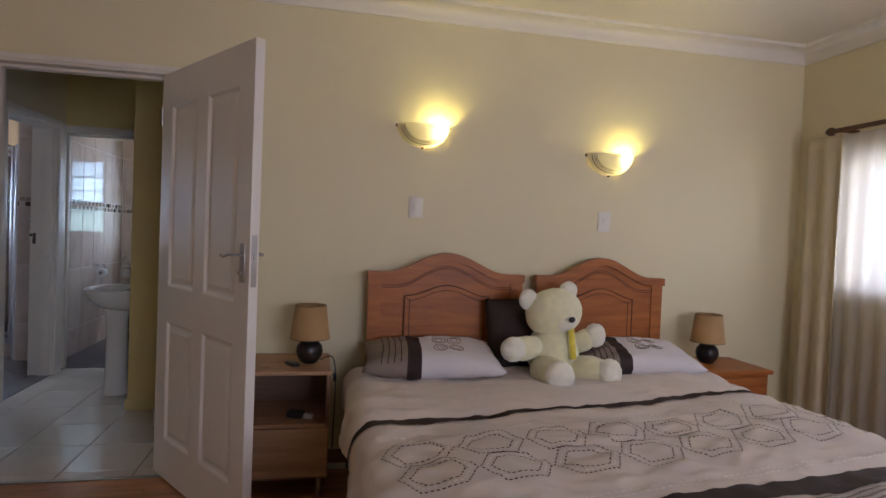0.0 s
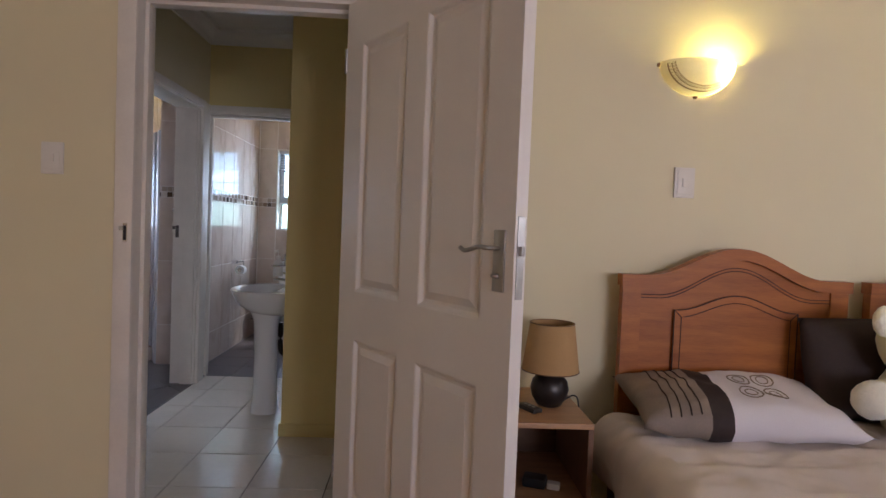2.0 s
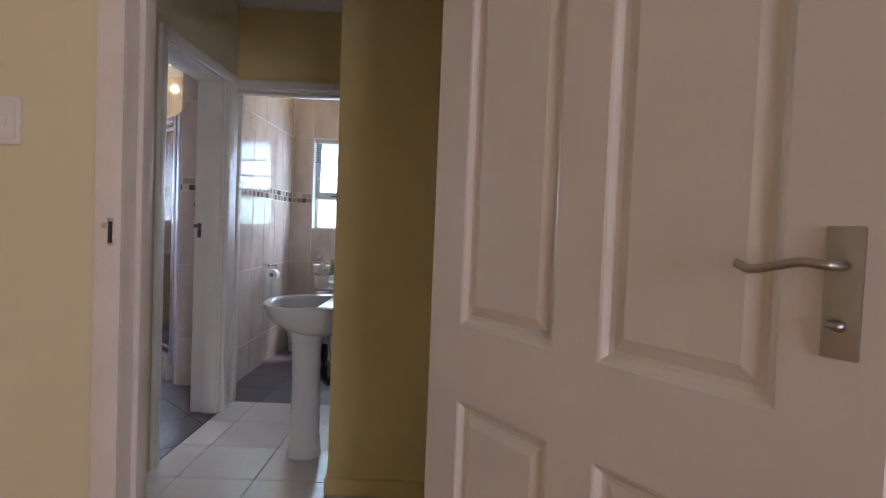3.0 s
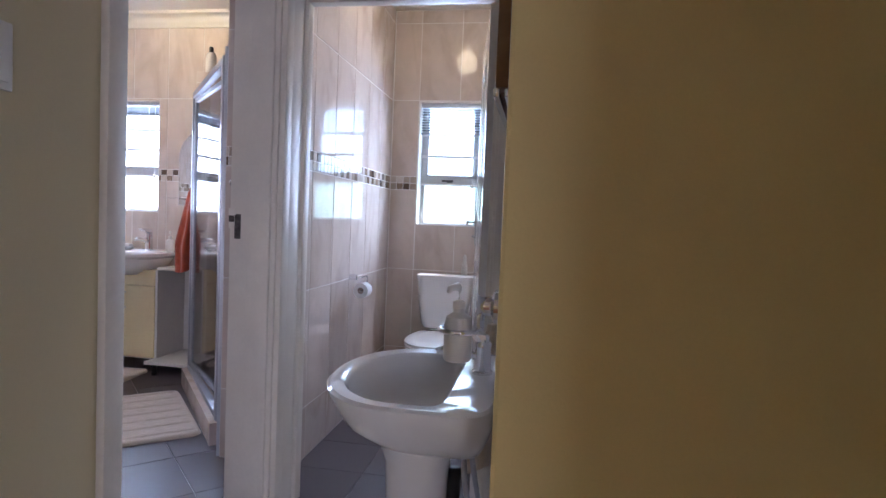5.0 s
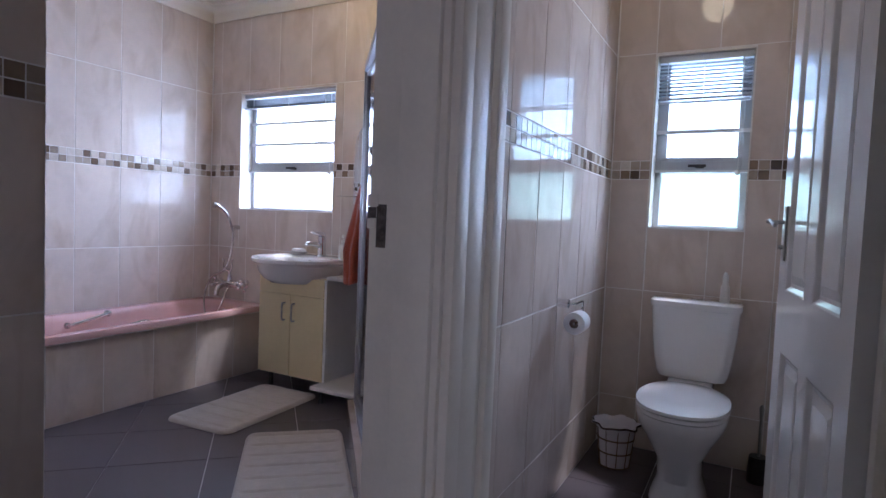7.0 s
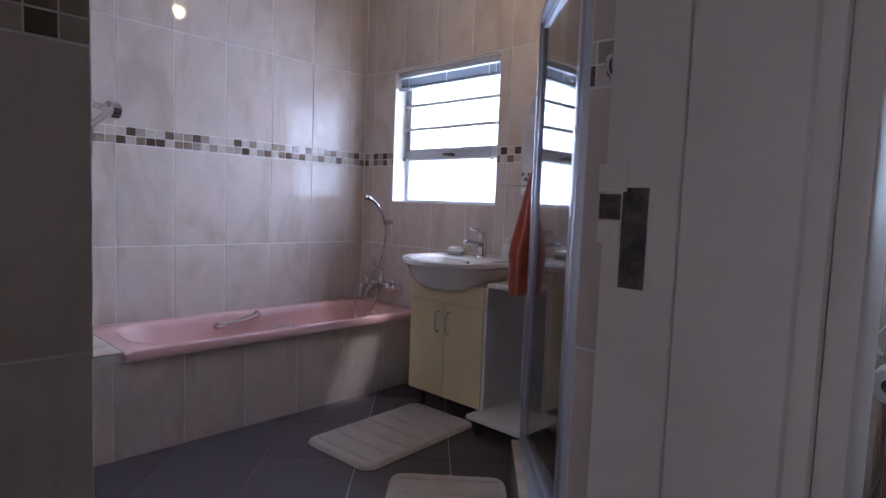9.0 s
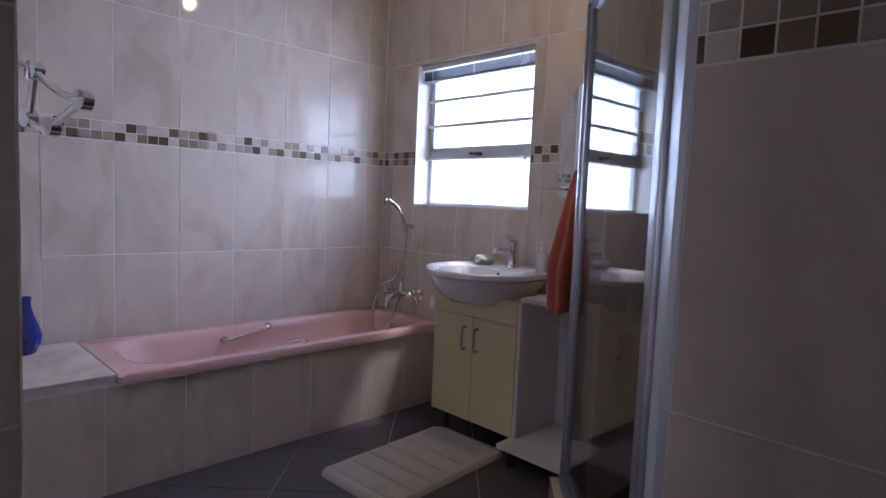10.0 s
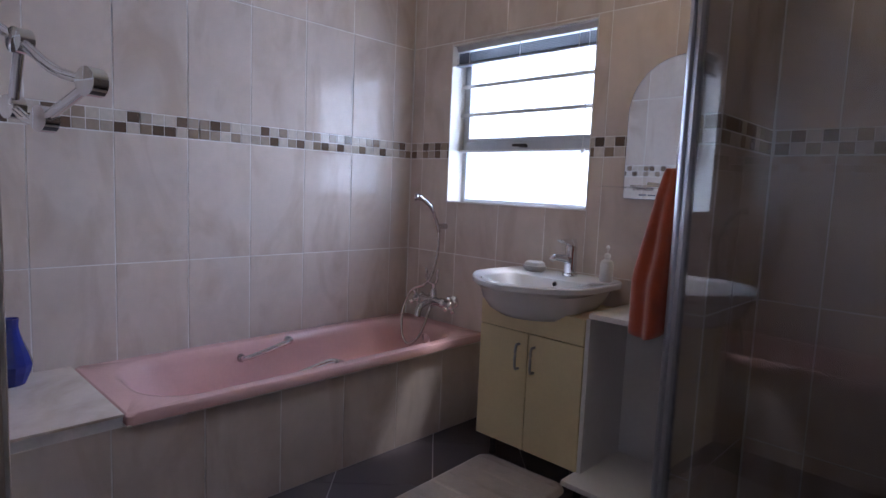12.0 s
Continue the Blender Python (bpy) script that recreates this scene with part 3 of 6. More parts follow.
def light_switch(at, label):
    s = thing("light_switch", label, "light switch", at=at)
    part("plate", boxes((-0.041, 0.041, -0.010, 0.0, -0.060, 0.060), bevel=0.004), SWITCH, s, smooth=True)
    part("inner_plate", boxes((-0.030, 0.030, -0.013, -0.009, -0.046, 0.046), bevel=0.002), SWITCH, s, smooth=True)
    part("rocker", boxes((-0.010, 0.010, -0.018, -0.012, -0.016, 0.016), bevel=0.002), SWITCH, s, smooth=True)
    return s


light_switch(pose(0.645, 2.995, 1.447), "cream plastic light switch under the wall lamp")
light_switch(pose(1.812, 2.995, 1.415), "cream plastic light switch under the wall lamp")
light_switch(pose(-1.785, 2.995, 1.435), "cream plastic light switch beside the bedroom door")
light_switch(pose(-2.03, 3.98, 1.44, 0, 0, 90), "cream plastic light switch in the passage")


def window(name, hole, slat_count, label, upper, lower):
    x0, x1, z0, z1 = hole
    w = thing(name, label, "window", kind="structure")
    y0, y1, f = 7.30, 7.35, 0.036
    zm = 1.468
    part("window_frame", boxes((x0, x0 + f, y0, y1, z0, z1), (x1 - f, x1, y0, y1, z0, z1), (x0 + f, x1 - f, y0, y1, z0, z0 + 0.020), (x0 + f, x1 - f, y0, y1, z1 - f, z1), (x0 + f, x1 - f, y0 - 0.008, y1, zm - 0.028, zm + 0.028), bevel=0.003), FRAME_ALU, w)
    part("sash", boxes((x0 + f, x0 + f + 0.022, y0 - 0.012, y0 + 0.02, zm + 0.028, z1 - f), (x1 - f - 0.022, x1 - f, y0 - 0.012, y0 + 0.02, zm + 0.028, z1 - f), (x0 + f, x1 - f, y0 - 0.012, y0 + 0.02, zm + 0.028, zm + 0.048), bevel=0.002), FRAME_ALU, w)
    part("window_sill", boxes((x0, x1, 7.185, y0, z0 - 0.003, z0 + 0.004)), CERAMIC, w, "white glazed sill tile")
    part("reveal", boxes((x0, x0 + 0.005, 7.187, y0, z0 + 0.004, z1), (x1 - 0.005, x1, 7.187, y0, z0 + 0.004, z1), (x0 + 0.005, x1 - 0.005, 7.187, y0, z1 - 0.005, z1)), WHITE, w)
    for zz in (1.645, 1.80):
        part("burglar_bar", boxes((x0 + 0.005, x1 - 0.005, 7.275, 7.281, zz - 0.010, zz + 0.010)), ALU, w)
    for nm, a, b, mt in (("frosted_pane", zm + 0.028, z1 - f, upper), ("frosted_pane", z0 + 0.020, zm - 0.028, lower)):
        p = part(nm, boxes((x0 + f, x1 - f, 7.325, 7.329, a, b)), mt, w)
        p.visible_shadow = False
    xm = (x0 + x1) / 2
    h = part("stay_handle", boxes((xm - 0.02, xm + 0.02, y0 - 0.035, y0 - 0.008, zm - 0.008, zm + 0.008), bevel=0.004), BLACK, w, "dark window catch")
    part("catch_lever", boxes((xm - 0.055, xm + 0.03, y0 - 0.045, y0 - 0.032, zm - 0.004, zm + 0.010), bevel=0.004), BLACK, h)
    part("inner_ledge", boxes((x0 + 0.005, x1 - 0.005, y0 - 0.03, y0 - 0.008, zm - 0.030, zm - 0.018), bevel=0.002), ALU, w)
    bl = thing("venetian_blind", "grey venetian blind drawn up at the window head", "blind")
    part("head_rail", boxes((x0 + 0.01, x1 - 0.01, 7.215, 7.25, z1 - 0.035, z1 - 0.006), bevel=0.002), ALU, bl)
    gap = 0.014 if slat_count < 9 else 0.0185
    for i in range(slat_count):
        z = z1 - 0.045 - gap * i * (0.55 if slat_count < 8 else 1.0)
        part("slat", grid_sheet(1, 3, lambda u, v, z=z: (x0 + 0.012 + u * (x1 - x0 - 0.024), 7.215 + 0.026 * v, z + 0.003 * math.sin(math.pi * v) - 0.004 * v)), SLAT if slat_count > 8 else SLAT_DARK, bl)
    zb = z1 - 0.045 - gap * slat_count * (0.55 if slat_count < 8 else 1.0) - 0.008
    part("bottom_rail", boxes((x0 + 0.012, x1 - 0.012, 7.21, 7.25, zb - 0.006, zb + 0.006), bevel=0.002), SATIN, bl)
    for k in (0.12, 0.5, 0.88):
        cxx = x0 + (x1 - x0) * k
        part("ladder_tape", boxes((cxx - 0.0015, cxx + 0.0015, 7.209, 7.212, zb - 0.004, z1 - 0.03)), ALU, bl)
    part("cord", tube([(x1 - 0.05, 7.205, z1 - 0.04), (x1 - 0.048, 7.2, zm - 0.02)], 0.0015, 6), ALU, bl)
    part("cord_knob", turned([(0.003, 0), (0.011, 0.006), (0.012, 0.02), (0.004, 0.03)], x1 - 0.048, 7.2, zm - 0.05, 10), SOAP_CLEAR, bl)
    return w


window("window_1", BATH_WIN, 7, "white aluminium bathroom window with frosted panes and burglar bars", FROST, FROST)
# toilet panes coloured darker so that the window and its reflections look dimmer
window("window_2", WC_WIN, 9, "narrow white aluminium toilet window with frosted panes", FROST_DIM, FROST_DIM_GREEN)

w3 = thing("window_3", "wide bedroom window behind sheer curtains", "window", kind="structure")
part("window_frame", boxes((3.30, 3.34, 0.35, 0.39, 1.07, 1.84), (3.30, 3.34, 2.58, 2.62, 1.07, 1.84), (3.30, 3.34, 0.39, 2.58, 1.07, 1.11), (3.30, 3.34, 0.39, 2.58, 1.80, 1.84), (3.30, 3.34, 1.10, 1.14, 1.11, 1.80), (3.30, 3.34, 1.87, 1.91, 1.11, 1.80), (3.30, 3.34, 1.91, 2.58, 1.44, 1.48), bevel=0.003), ALU, w3)
for a, b in ((0.39, 1.10), (1.14, 1.87), (1.91, 2.58)):
    part("pane", boxes((3.318, 3.322, a, b, 1.11, 1.80)), GLASS, w3).visible_shadow = False
part("window_sill", boxes((3.18, 3.30, 0.35, 2.62, 1.06, 1.075), bevel=0.003), WHITE, w3)

# outdoors
structure("ground", boxes((-60, 60, -60, 80, -0.6, -0.25)), CONCRETE, "pale paved yard round the house", "ground")
# added flat sheet whose own glow whitens the window openings
structure("backdrop_glow_sheet", boxes((-30, 25, 22.0, 22.1, 0.9, 12.0)), GLARE, "plain sheet given a glow, added as the overexposed distance beyond the windows", "backdrop")
structure("backdrop_garden_wall", boxes(*wall_boxes("x", 13.0, 13.2, -25, 25, -0.25, 0.9, [])), RENDER_WALL, "plain rendered garden wall behind the yard", "wall")
w4 = thing("window_4", "plain wide bedroom window opposite the bed", "window", kind="structure")
part("window_frame", boxes((0.90, 0.94, -3.06, -3.02, 0.95, 2.1), (2.96, 3.00, -3.06, -3.02, 0.95, 2.1), (0.94, 2.96, -3.06, -3.02, 0.95, 0.99), (0.94, 2.96, -3.06, -3.02, 2.06, 2.1), (1.93, 1.97, -3.06, -3.02, 0.99, 2.06), bevel=0.003), ALU, w4)
for a, b in ((0.94, 1.93), (1.97, 2.96)):
    part("pane", boxes((a, b, -3.042, -3.038, 0.99, 2.06)), GLASS, w4).visible_shadow = False


# ---- bedroom ----
BX0, BX1, BY0, BY1, BZ = 0.30, 2.28, 0.93, 2.880, 0.575
bed = thing("bed", "wide bed base and mattress covered in dark brown fabric", "bed")
part("base", boxes((BX0 + 0.05, BX1 - 0.05, BY0 + 0.04, BY1 - 0.01, 0.10, 0.34), bevel=0.02), BASE_CLOTH, bed, smooth=True)
part("mattress", boxes((BX0 + 0.04, BX1 - 0.04, BY0 + 0.03, BY1, 0.34, BZ - 0.02), bevel=0.05), BASE_CLOTH, bed, smooth=True)
for x in (BX0 + 0.12, BX1 - 0.12):
    for y in (BY0 + 0.12, BY1 - 0.12):
        part("leg", turned([(0.025, 0), (0.03, 0.10)], x, y, 0.0, 12), BLACK, bed)


def headboard(x0, x1, label):
    """Arched timber headboard: raised stiles, a moulded arch and a framed arched panel."""
    h = thing("headboard", label, "headboard", group="headboards of the bed")
    w = x1 - x0
    xm = (x0 + x1) / 2
    yf, yb = 2.888, 2.928

    def topline(x, low, rise, reach=0.40):
        d = abs(x - xm) / (w * reach)
        return low + rise * (0.5 + 0.5 * math.cos(math.pi * min(d, 1.0)))

    def slab(a, b, y0, y1, zlow, ztop, n=28):
        rings = []
        for i in range(n + 1):
            x = a + (b - a) * i / n
            zb, zt = (zlow(x) if callable(zlow) else zlow), (ztop(x) if callable(ztop) else ztop)
            rings.append([(x, y0, zb), (x, y1, zb), (x, y1, zt), (x, y0, zt)])
        return loft(rings)

    crest = lambda x: topline(x, 1.084, 0.112)
    part("back_panel", slab(x0 + 0.07, x1 - 0.07, yf + 0.008, yb, 0.25, lambda x: crest(x) - 0.025), WOOD_RED_H, h)
    part("post", slab(x0, x0 + 0.07, yf, yb, 0.0, lambda x: crest(x) - 0.045, 2), WOOD_RED, h)
    part("post", slab(x1 - 0.07, x1, yf, yb, 0.0, lambda x: crest(x) - 0.045, 2), WOOD_RED, h)
    part("top_rail", slab(x0 - 0.008, x1 + 0.008, yf - 0.012, yb + 0.002, lambda x: crest(x) - 0.044, crest), WOOD_RED_H, h, "moulded arched top rail")
    inner = lambda x: topline(x, 0.955, 0.06, 0.26)
    for off in (-0.075, -0.087):
        pts = [(x0 + 0.07 + (w - 0.14) * i / 40, yf + 0.007, topline(x0 + 0.07 + (w - 0.14) * i / 40, 1.084, 0.112, 0.34) + off) for i in range(41)]
        part("groove", tube(pts, 0.0017, 6), GROOVE, h)
    a, b = x0 + 0.20, x1 - 0.20
    part("panel", slab(a, b, yf - 0.004, yf + 0.01, 0.5, lambda x: inner(x)), WOOD_RED_H, h, "raised arched panel")
    for k, o in ((0.0026, 0.0), (0.0017, 0.028)):
        pts = [(a + o, yf - 0.005, 0.5)] + [(a + o + (b - a - 2 * o) * i / 30, yf - 0.005, inner(a + o + (b - a - 2 * o) * i / 30) - o) for i in range(31)] + [(b - o, yf - 0.005, 0.5)]
        part("groove", tube(pts, k, 6), GROOVE, h)
    for x, sx in ((a, 1), (b, -1)):
        part("mitre", tube([(x, yf - 0.005, inner(x)), (x + sx * 0.028, yf - 0.005, inner(x + sx * 0.028) - 0.028)], 0.0018, 6), GROOVE, h)
    return h


headboard(0.385, 1.268, "reddish cherry wood headboard with arched panel")
headboard(1.356, 2.165, "reddish cherry wood headboard beside the other")


LEAN = 0.165


def duvet_point(s, y, off=0.0):
    """s: metres across from the middle line, over the edge and down; y along the bed."""
    xm, half, r = (BX0 + BX1) / 2, (BX1 - BX0) / 2 - 0.06, 0.10
    a = abs(s)
    sg = 1 if s >= 0 else -1
    wav = 0.022 * noise.noise((s * 2.2, y * 2.2, 1.0)) + 0.014 * noise.noise((s * 6, y * 9, 4.0)) + 0.007 * (1 - 2 * abs(noise.noise((s * 9, y * 13, 8.0)))) + 0.004 * noise.noise((s * 22, y * 26, 8.0))
    ys = y - LEAN * s
    puff = 0.015 * math.exp(-((ys - 2.35) / 0.35) ** 2) + 0.015 * math.exp(-((ys - 1.62) / 0.28) ** 2)
    dip = -0.012 * math.exp(-((ys - 2.04) / 0.05) ** 2) - 0.010 * math.exp(-((ys - 1.16) / 0.06) ** 2)
    z0 = BZ + puff + dip
    if a < half:
        x, z, nx, nz = xm + s, z0, 0, 1
    elif a < half + r * 1.571:
        t = (a - half) / r
        x, z, nx, nz = xm + sg * (half + r * math.sin(t)), z0 - r * (1 - math.cos(t)), sg * math.sin(t), math.cos(t)
    else:
        d = a - half - r * 1.571
        fold = 0.02 * math.sin(y * 9 + 2 * noise.noise((y, 3.0, 0.0))) * min(1.0, d / 0.1)
        x, z, nx, nz = xm + sg * (half + r + fold + 0.10 * d), z0 - r - d, sg, 0
    return Vector((x + nx * (wav + off), y, z + nz * (wav + off)))


duvet = thing("duvet", "beige cotton duvet with brown bands and stitched hexagons", "duvet")
REACH = (BX1 - BX0) / 2 - 0.06 + 0.157 + 0.10
cover = part("cover", grid_sheet(150, 130, lambda u, v: duvet_point((2 * u - 1) * REACH, BY0 + 0.0 + v * (2.80 - BY0))), DUVET, duvet, smooth="all")
sol = cover.modifiers.new("thick", "SOLIDIFY")
sol.thickness = 0.02
for yc, wd in ((2.04, 0.045), (1.16, 0.10)):
    part("band", grid_sheet(110, 3, lambda u, v, yc=yc, wd=wd: duvet_point((2 * u - 1) * REACH, yc + LEAN * (2 * u - 1) * REACH + wd * (v - 0.5) + 0.012 * noise.noise((u * 9, yc, 0.0)), 0.004)), BROWN, duvet, "dark brown satin band", smooth="all")
bm = bmesh.new()
for k in range(5):
    grid_sheet(110, 1, lambda u, v, k=k: duvet_point((2 * u - 1) * REACH, max(BY0 + 0.002, 1.08 + LEAN * (2 * u - 1) * REACH - 0.022 * k + 0.009 * v), 0.004), bm=bm)
part("pintuck", bm, TAUPE, duvet, "rows of taupe pintucks", smooth="all")


def stitches(mat, hexes, label):
    bm = bmesh.new()
    for cx, cy, rx, ry in hexes:
        pts = [(cx + rx * dx, cy + ry * dy) for dx, dy in ((-1, 0), (-0.55, 1), (0.55, 1), (1, 0), (0.55, -1), (-0.55, -1))]
        for (ax, ay), (bx, by) in zip(pts, pts[1:] + pts[:1]):
            n = max(2, int(math.hypot(bx - ax, by - ay) / 0.017))
            for i in range(n):
                t0, t1 = i / n, (i + 0.6) / n
                p, q = Vector((ax + (bx - ax) * t0, ay + (by - ay) * t0)), Vector((ax + (bx - ax) * t1, ay + (by - ay) * t1))
                w = Vector((-(q - p).y, (q - p).x)).normalized() * 0.0028
                bm.faces.new([bm.verts.new(duvet_point(c.x, c.y + LEAN * c.x, 0.0035)) for c in (p - w, q - w, q + w, p + w)])
    st = part("stitching", bm, mat, duvet, label)
    st["kind"] = "stuff"


dark, pale = [], []
for row, yy in enumerate((1.696, 1.505)):
    for i in range(8):
        cx = -0.841 + 0.257 * i + (0.030 if row else 0.0)
        dark += [(cx, yy, 0.124, 0.094), (cx, yy, 0.088, 0.062)]
        pale += [(cx, yy, 0.106, 0.078)]
stitches(THREAD, dark, "dark running stitches in double hexagons")
stitches(THREAD_L, pale, "pale running stitches between the dark ones")
bm = bmesh.new()
for yy in (1.865, 1.845, 1.275, 1.255):
    for i in range(70):
        p, q = -0.90 + 1.80 * i / 70, -0.90 + 1.80 * (i + 0.6) / 70
        bm.faces.new([bm.verts.new(duvet_point(x, y + LEAN * x, 0.0035)) for x, y in ((p, yy - 0.003), (q, yy - 0.003), (q, yy + 0.003), (p, yy + 0.003))])
part("stitch_line", bm, THREAD_L, duvet, "pale running stitches along the bands")["kind"] = "stuff"


def pillow(cx, cy, z, label, rot):
    p = thing("pillow", label, "pillow", group="pillows on the bed", at=pose(cx, cy, z, 9, 0, rot))
    L, W, T = 0.365, 0.205, 0.080

    def pt(u, v, side):
        a, b = 2 * u - 1, 2 * v - 1
        edge = (1 - abs(a) ** 3.2) * (1 - abs(b) ** 3.0)
        pinch = 1 - 0.10 * (1 - abs(a)) * abs(b) ** 2
        t = T * max(edge, 0) ** 0.55 * (1 + 0.18 * noise.noise((a * 2 + cx, b * 2, side)))
        return Vector((a * L * (1 - 0.07 * (1 - b * b)), b * W * pinch, side * t + 0.012 * noise.noise((a * 4, b * 4, cx))))

    for nm, u0, u1, mt, lb in (("end_panel", 0.0, 0.30, TAUPE, "pleated taupe end"), ("band", 0.30, 0.40, BROWN, "dark brown band"), ("main_panel", 0.40, 1.0, PILLOW, "lilac-white cotton panel")):
        bm = bmesh.new()
        for side in (1, -1):
            grid_sheet(14, 22, lambda u, v, side=side: pt(u0 + (u1 - u0) * u, v, side), bm=bm)
        bmesh.ops.remove_doubles(bm, verts=bm.verts, dist=1e-4)
        bmesh.ops.recalc_face_normals(bm, faces=bm.faces)
        part(nm, bm, mt, p, lb, smooth="all")
    for k in range(4):
        uu = 0.12 + 0.045 * k
        part("pleat", tube([pt(uu, 0.06 + 0.88 * j / 16, 1) + Vector((0, 0, 0.001)) for j in range(17)], 0.0024, 6), BROWN, p)
    for hx, hy in ((0.55, 0.38), (0.67, 0.38), (0.55, 0.62), (0.67, 0.62)):
        part("embroidery", tube([pt(hx + 0.052 * math.cos(a), hy + 0.100 * math.sin(a), 1) + Vector((0, 0, 0.0005)) for a in [2 * math.pi * i / 12 for i in range(13)]], 0.0026, 5), TAUPE, p, "pale stitched ring")
        part("embroidery", tube([pt(hx + 0.028 * math.cos(a), hy + 0.055 * math.sin(a), 1) + Vector((0, 0, 0.0005)) for a in [2 * math.pi * i / 12 for i in range(13)]], 0.0022, 5), TAUPE, p, "pale stitched ring")
    return p


pillow(0.712, 2.68, 0.655, "lilac-white pillow with taupe pleated end lying on the bed", -4)
pillow(1.85, 2.68, 0.655, "lilac-white pillow with taupe end partly behind the bear", -4)
cush = thing("cushion", "dark brown square cushion leaning on the headboard", "cushion", at=pose(1.22, 2.80, 0.765, 76, 0, 8))
bm = bmesh.new()
for side in (1, -1):
    grid_sheet(16, 16, lambda u, v, side=side: Vector(((2 * u - 1) * 0.19, (2 * v - 1) * 0.19, side * 0.07 * max(0, (1 - abs(2 * u - 1) ** 3) * (1 - abs(2 * v - 1) ** 3)) ** 0.6)), bm=bm)
bmesh.ops.remove_doubles(bm, verts=bm.verts, dist=1e-4)
bmesh.ops.recalc_face_normals(bm, faces=bm.faces)
part("cover", bm, BROWN, cush, smooth="all")


def teddy():
    bm = bmesh.new()

    nod = pose(0.0, -0.02, 0.385, 4, -10, 10) @ pose(0, 0.02, -0.40)

    def blob(c, r, mi, rot=(0, 0, 0), rough=0.004, sub=4):
        m = Matrix.LocRotScale(Vector(c), Euler([radians(a) for a in rot]), Vector(r))
        if c[2] > 0.30:
            m = nod @ m
            c = nod @ Vector(c)
        g = bmesh.ops.create_icosphere(bm, subdivisions=sub, radius=1.0, matrix=m)
        for v in g["verts"]:
            d = (v.co - Vector(c)).normalized()
            v.co += d * rough * (noise.noise(v.co * 26) + 0.7 * noise.noise(v.co * 60))
        for f in {f for v in g["verts"] for f in v.link_faces}:
            f.material_index = mi

    blob((0.005, 0, 0.16), (0.148, 0.125, 0.165), 0)
    blob((0, -0.02, 0.395), (0.170, 0.128, 0.134), 0)
    blob((0, -0.105, 0.355), (0.072, 0.056, 0.052), 1)
    blob((-0.140, 0.01, 0.490), (0.060, 0.032, 0.055), 1)
    blob((0.140, 0.01, 0.490), (0.060, 0.032, 0.055), 1)
    blob((-0.185, -0.055, 0.190), (0.120, 0.066, 0.066), 0, (0, -4, 18))
    blob((-0.270, -0.085, 0.190), (0.070, 0.062, 0.066), 1)
    blob((0.165, -0.05, 0.225), (0.090, 0.058, 0.058), 0, (0, -28, -15))
    blob((0.225, -0.075, 0.255), (0.062, 0.055, 0.066), 1)
    blob((-0.100, -0.16, 0.078), (0.090, 0.155, 0.082), 0, (0, 0, -4))
    blob((-0.105, -0.282, 0.074), (0.078, 0.060, 0.076), 1)
    blob((0.155, -0.12, 0.075), (0.088, 0.14, 0.076), 0, (0, 0, 32))
    blob((0.225, -0.215, 0.072), (0.076, 0.064, 0.074), 1, (0, 0, 32))
    blob((0, -0.172, 0.374), (0.020, 0.014, 0.016), 2, rough=0.0, sub=2)
    for x in (-0.047, 0.047):
        blob((x, -0.128, 0.412), (0.011, 0.009, 0.012), 2, rough=0.0, sub=2)
    g = bmesh.ops.create_cube(bm, size=1.0, matrix=Matrix.LocRotScale(Vector((0.055, -0.122, 0.215)), Euler((radians(-8), 0, radians(3))), Vector((0.045, 0.012, 0.17))))
    for f in {f for v in g["verts"] for f in v.link_faces}:
        f.material_index = 3
    bmesh.ops.bevel(bm, geom=list({e for v in g["verts"] for e in v.link_edges}), offset=0.004, segments=2, affect="EDGES")
    ob = part("teddy_bear", bm, FUR, smooth="all", mats=(FUR_W, BLACK, YELLOW))
    ob.matrix_basis = pose(1.362, 2.63, 0.535, -5, 0, 5) @ Matrix.Scale(0.97, 4)
    return tagged(ob, "large cream plush teddy bear with yellow scarf sitting on the bed", "teddy bear")


teddy()


def night_table(x0, x1, y0, y1, top, label, group):
    t = thing("nightstand", label, "nightstand", group=group)
    part("top", boxes((x0, x1, y0, y1, top - 0.018, top), bevel=0.003), OAK, t)
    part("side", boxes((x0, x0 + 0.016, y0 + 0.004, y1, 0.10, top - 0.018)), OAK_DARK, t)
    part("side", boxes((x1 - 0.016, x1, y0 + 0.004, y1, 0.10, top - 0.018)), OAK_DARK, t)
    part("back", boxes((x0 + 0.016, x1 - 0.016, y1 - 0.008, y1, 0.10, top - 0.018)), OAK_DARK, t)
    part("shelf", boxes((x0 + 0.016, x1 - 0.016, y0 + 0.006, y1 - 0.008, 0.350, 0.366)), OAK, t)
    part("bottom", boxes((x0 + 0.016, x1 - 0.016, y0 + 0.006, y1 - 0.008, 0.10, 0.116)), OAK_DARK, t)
    part("drawer_front", boxes((x0 + 0.004, x1 - 0.004, y0 - 0.004, y0 + 0.012, 0.112, 0.346), bevel=0.002), OAK, t)
    for x in (x0 + 0.04, x1 - 0.04):
        for y in (y0 + 0.04, y1 - 0.04):
            part("leg", turned([(0.011, 0), (0.013, 0.10)], x, y, 0.0, 10), NICKEL, t)
    return t


night_table(-0.24, 0.19, 2.545, 2.97, 0.62, "light oak nightstand with open shelf and drawer", "nightstands by the bed")
t2 = thing("nightstand", "reddish cherry wood nightstand beside the bed", "nightstand", group="nightstands by the bed")
part("top", boxes((2.28, 2.71, 2.58, 2.96, 0.565, 0.588), bevel=0.006), WOOD_RED_H, t2)
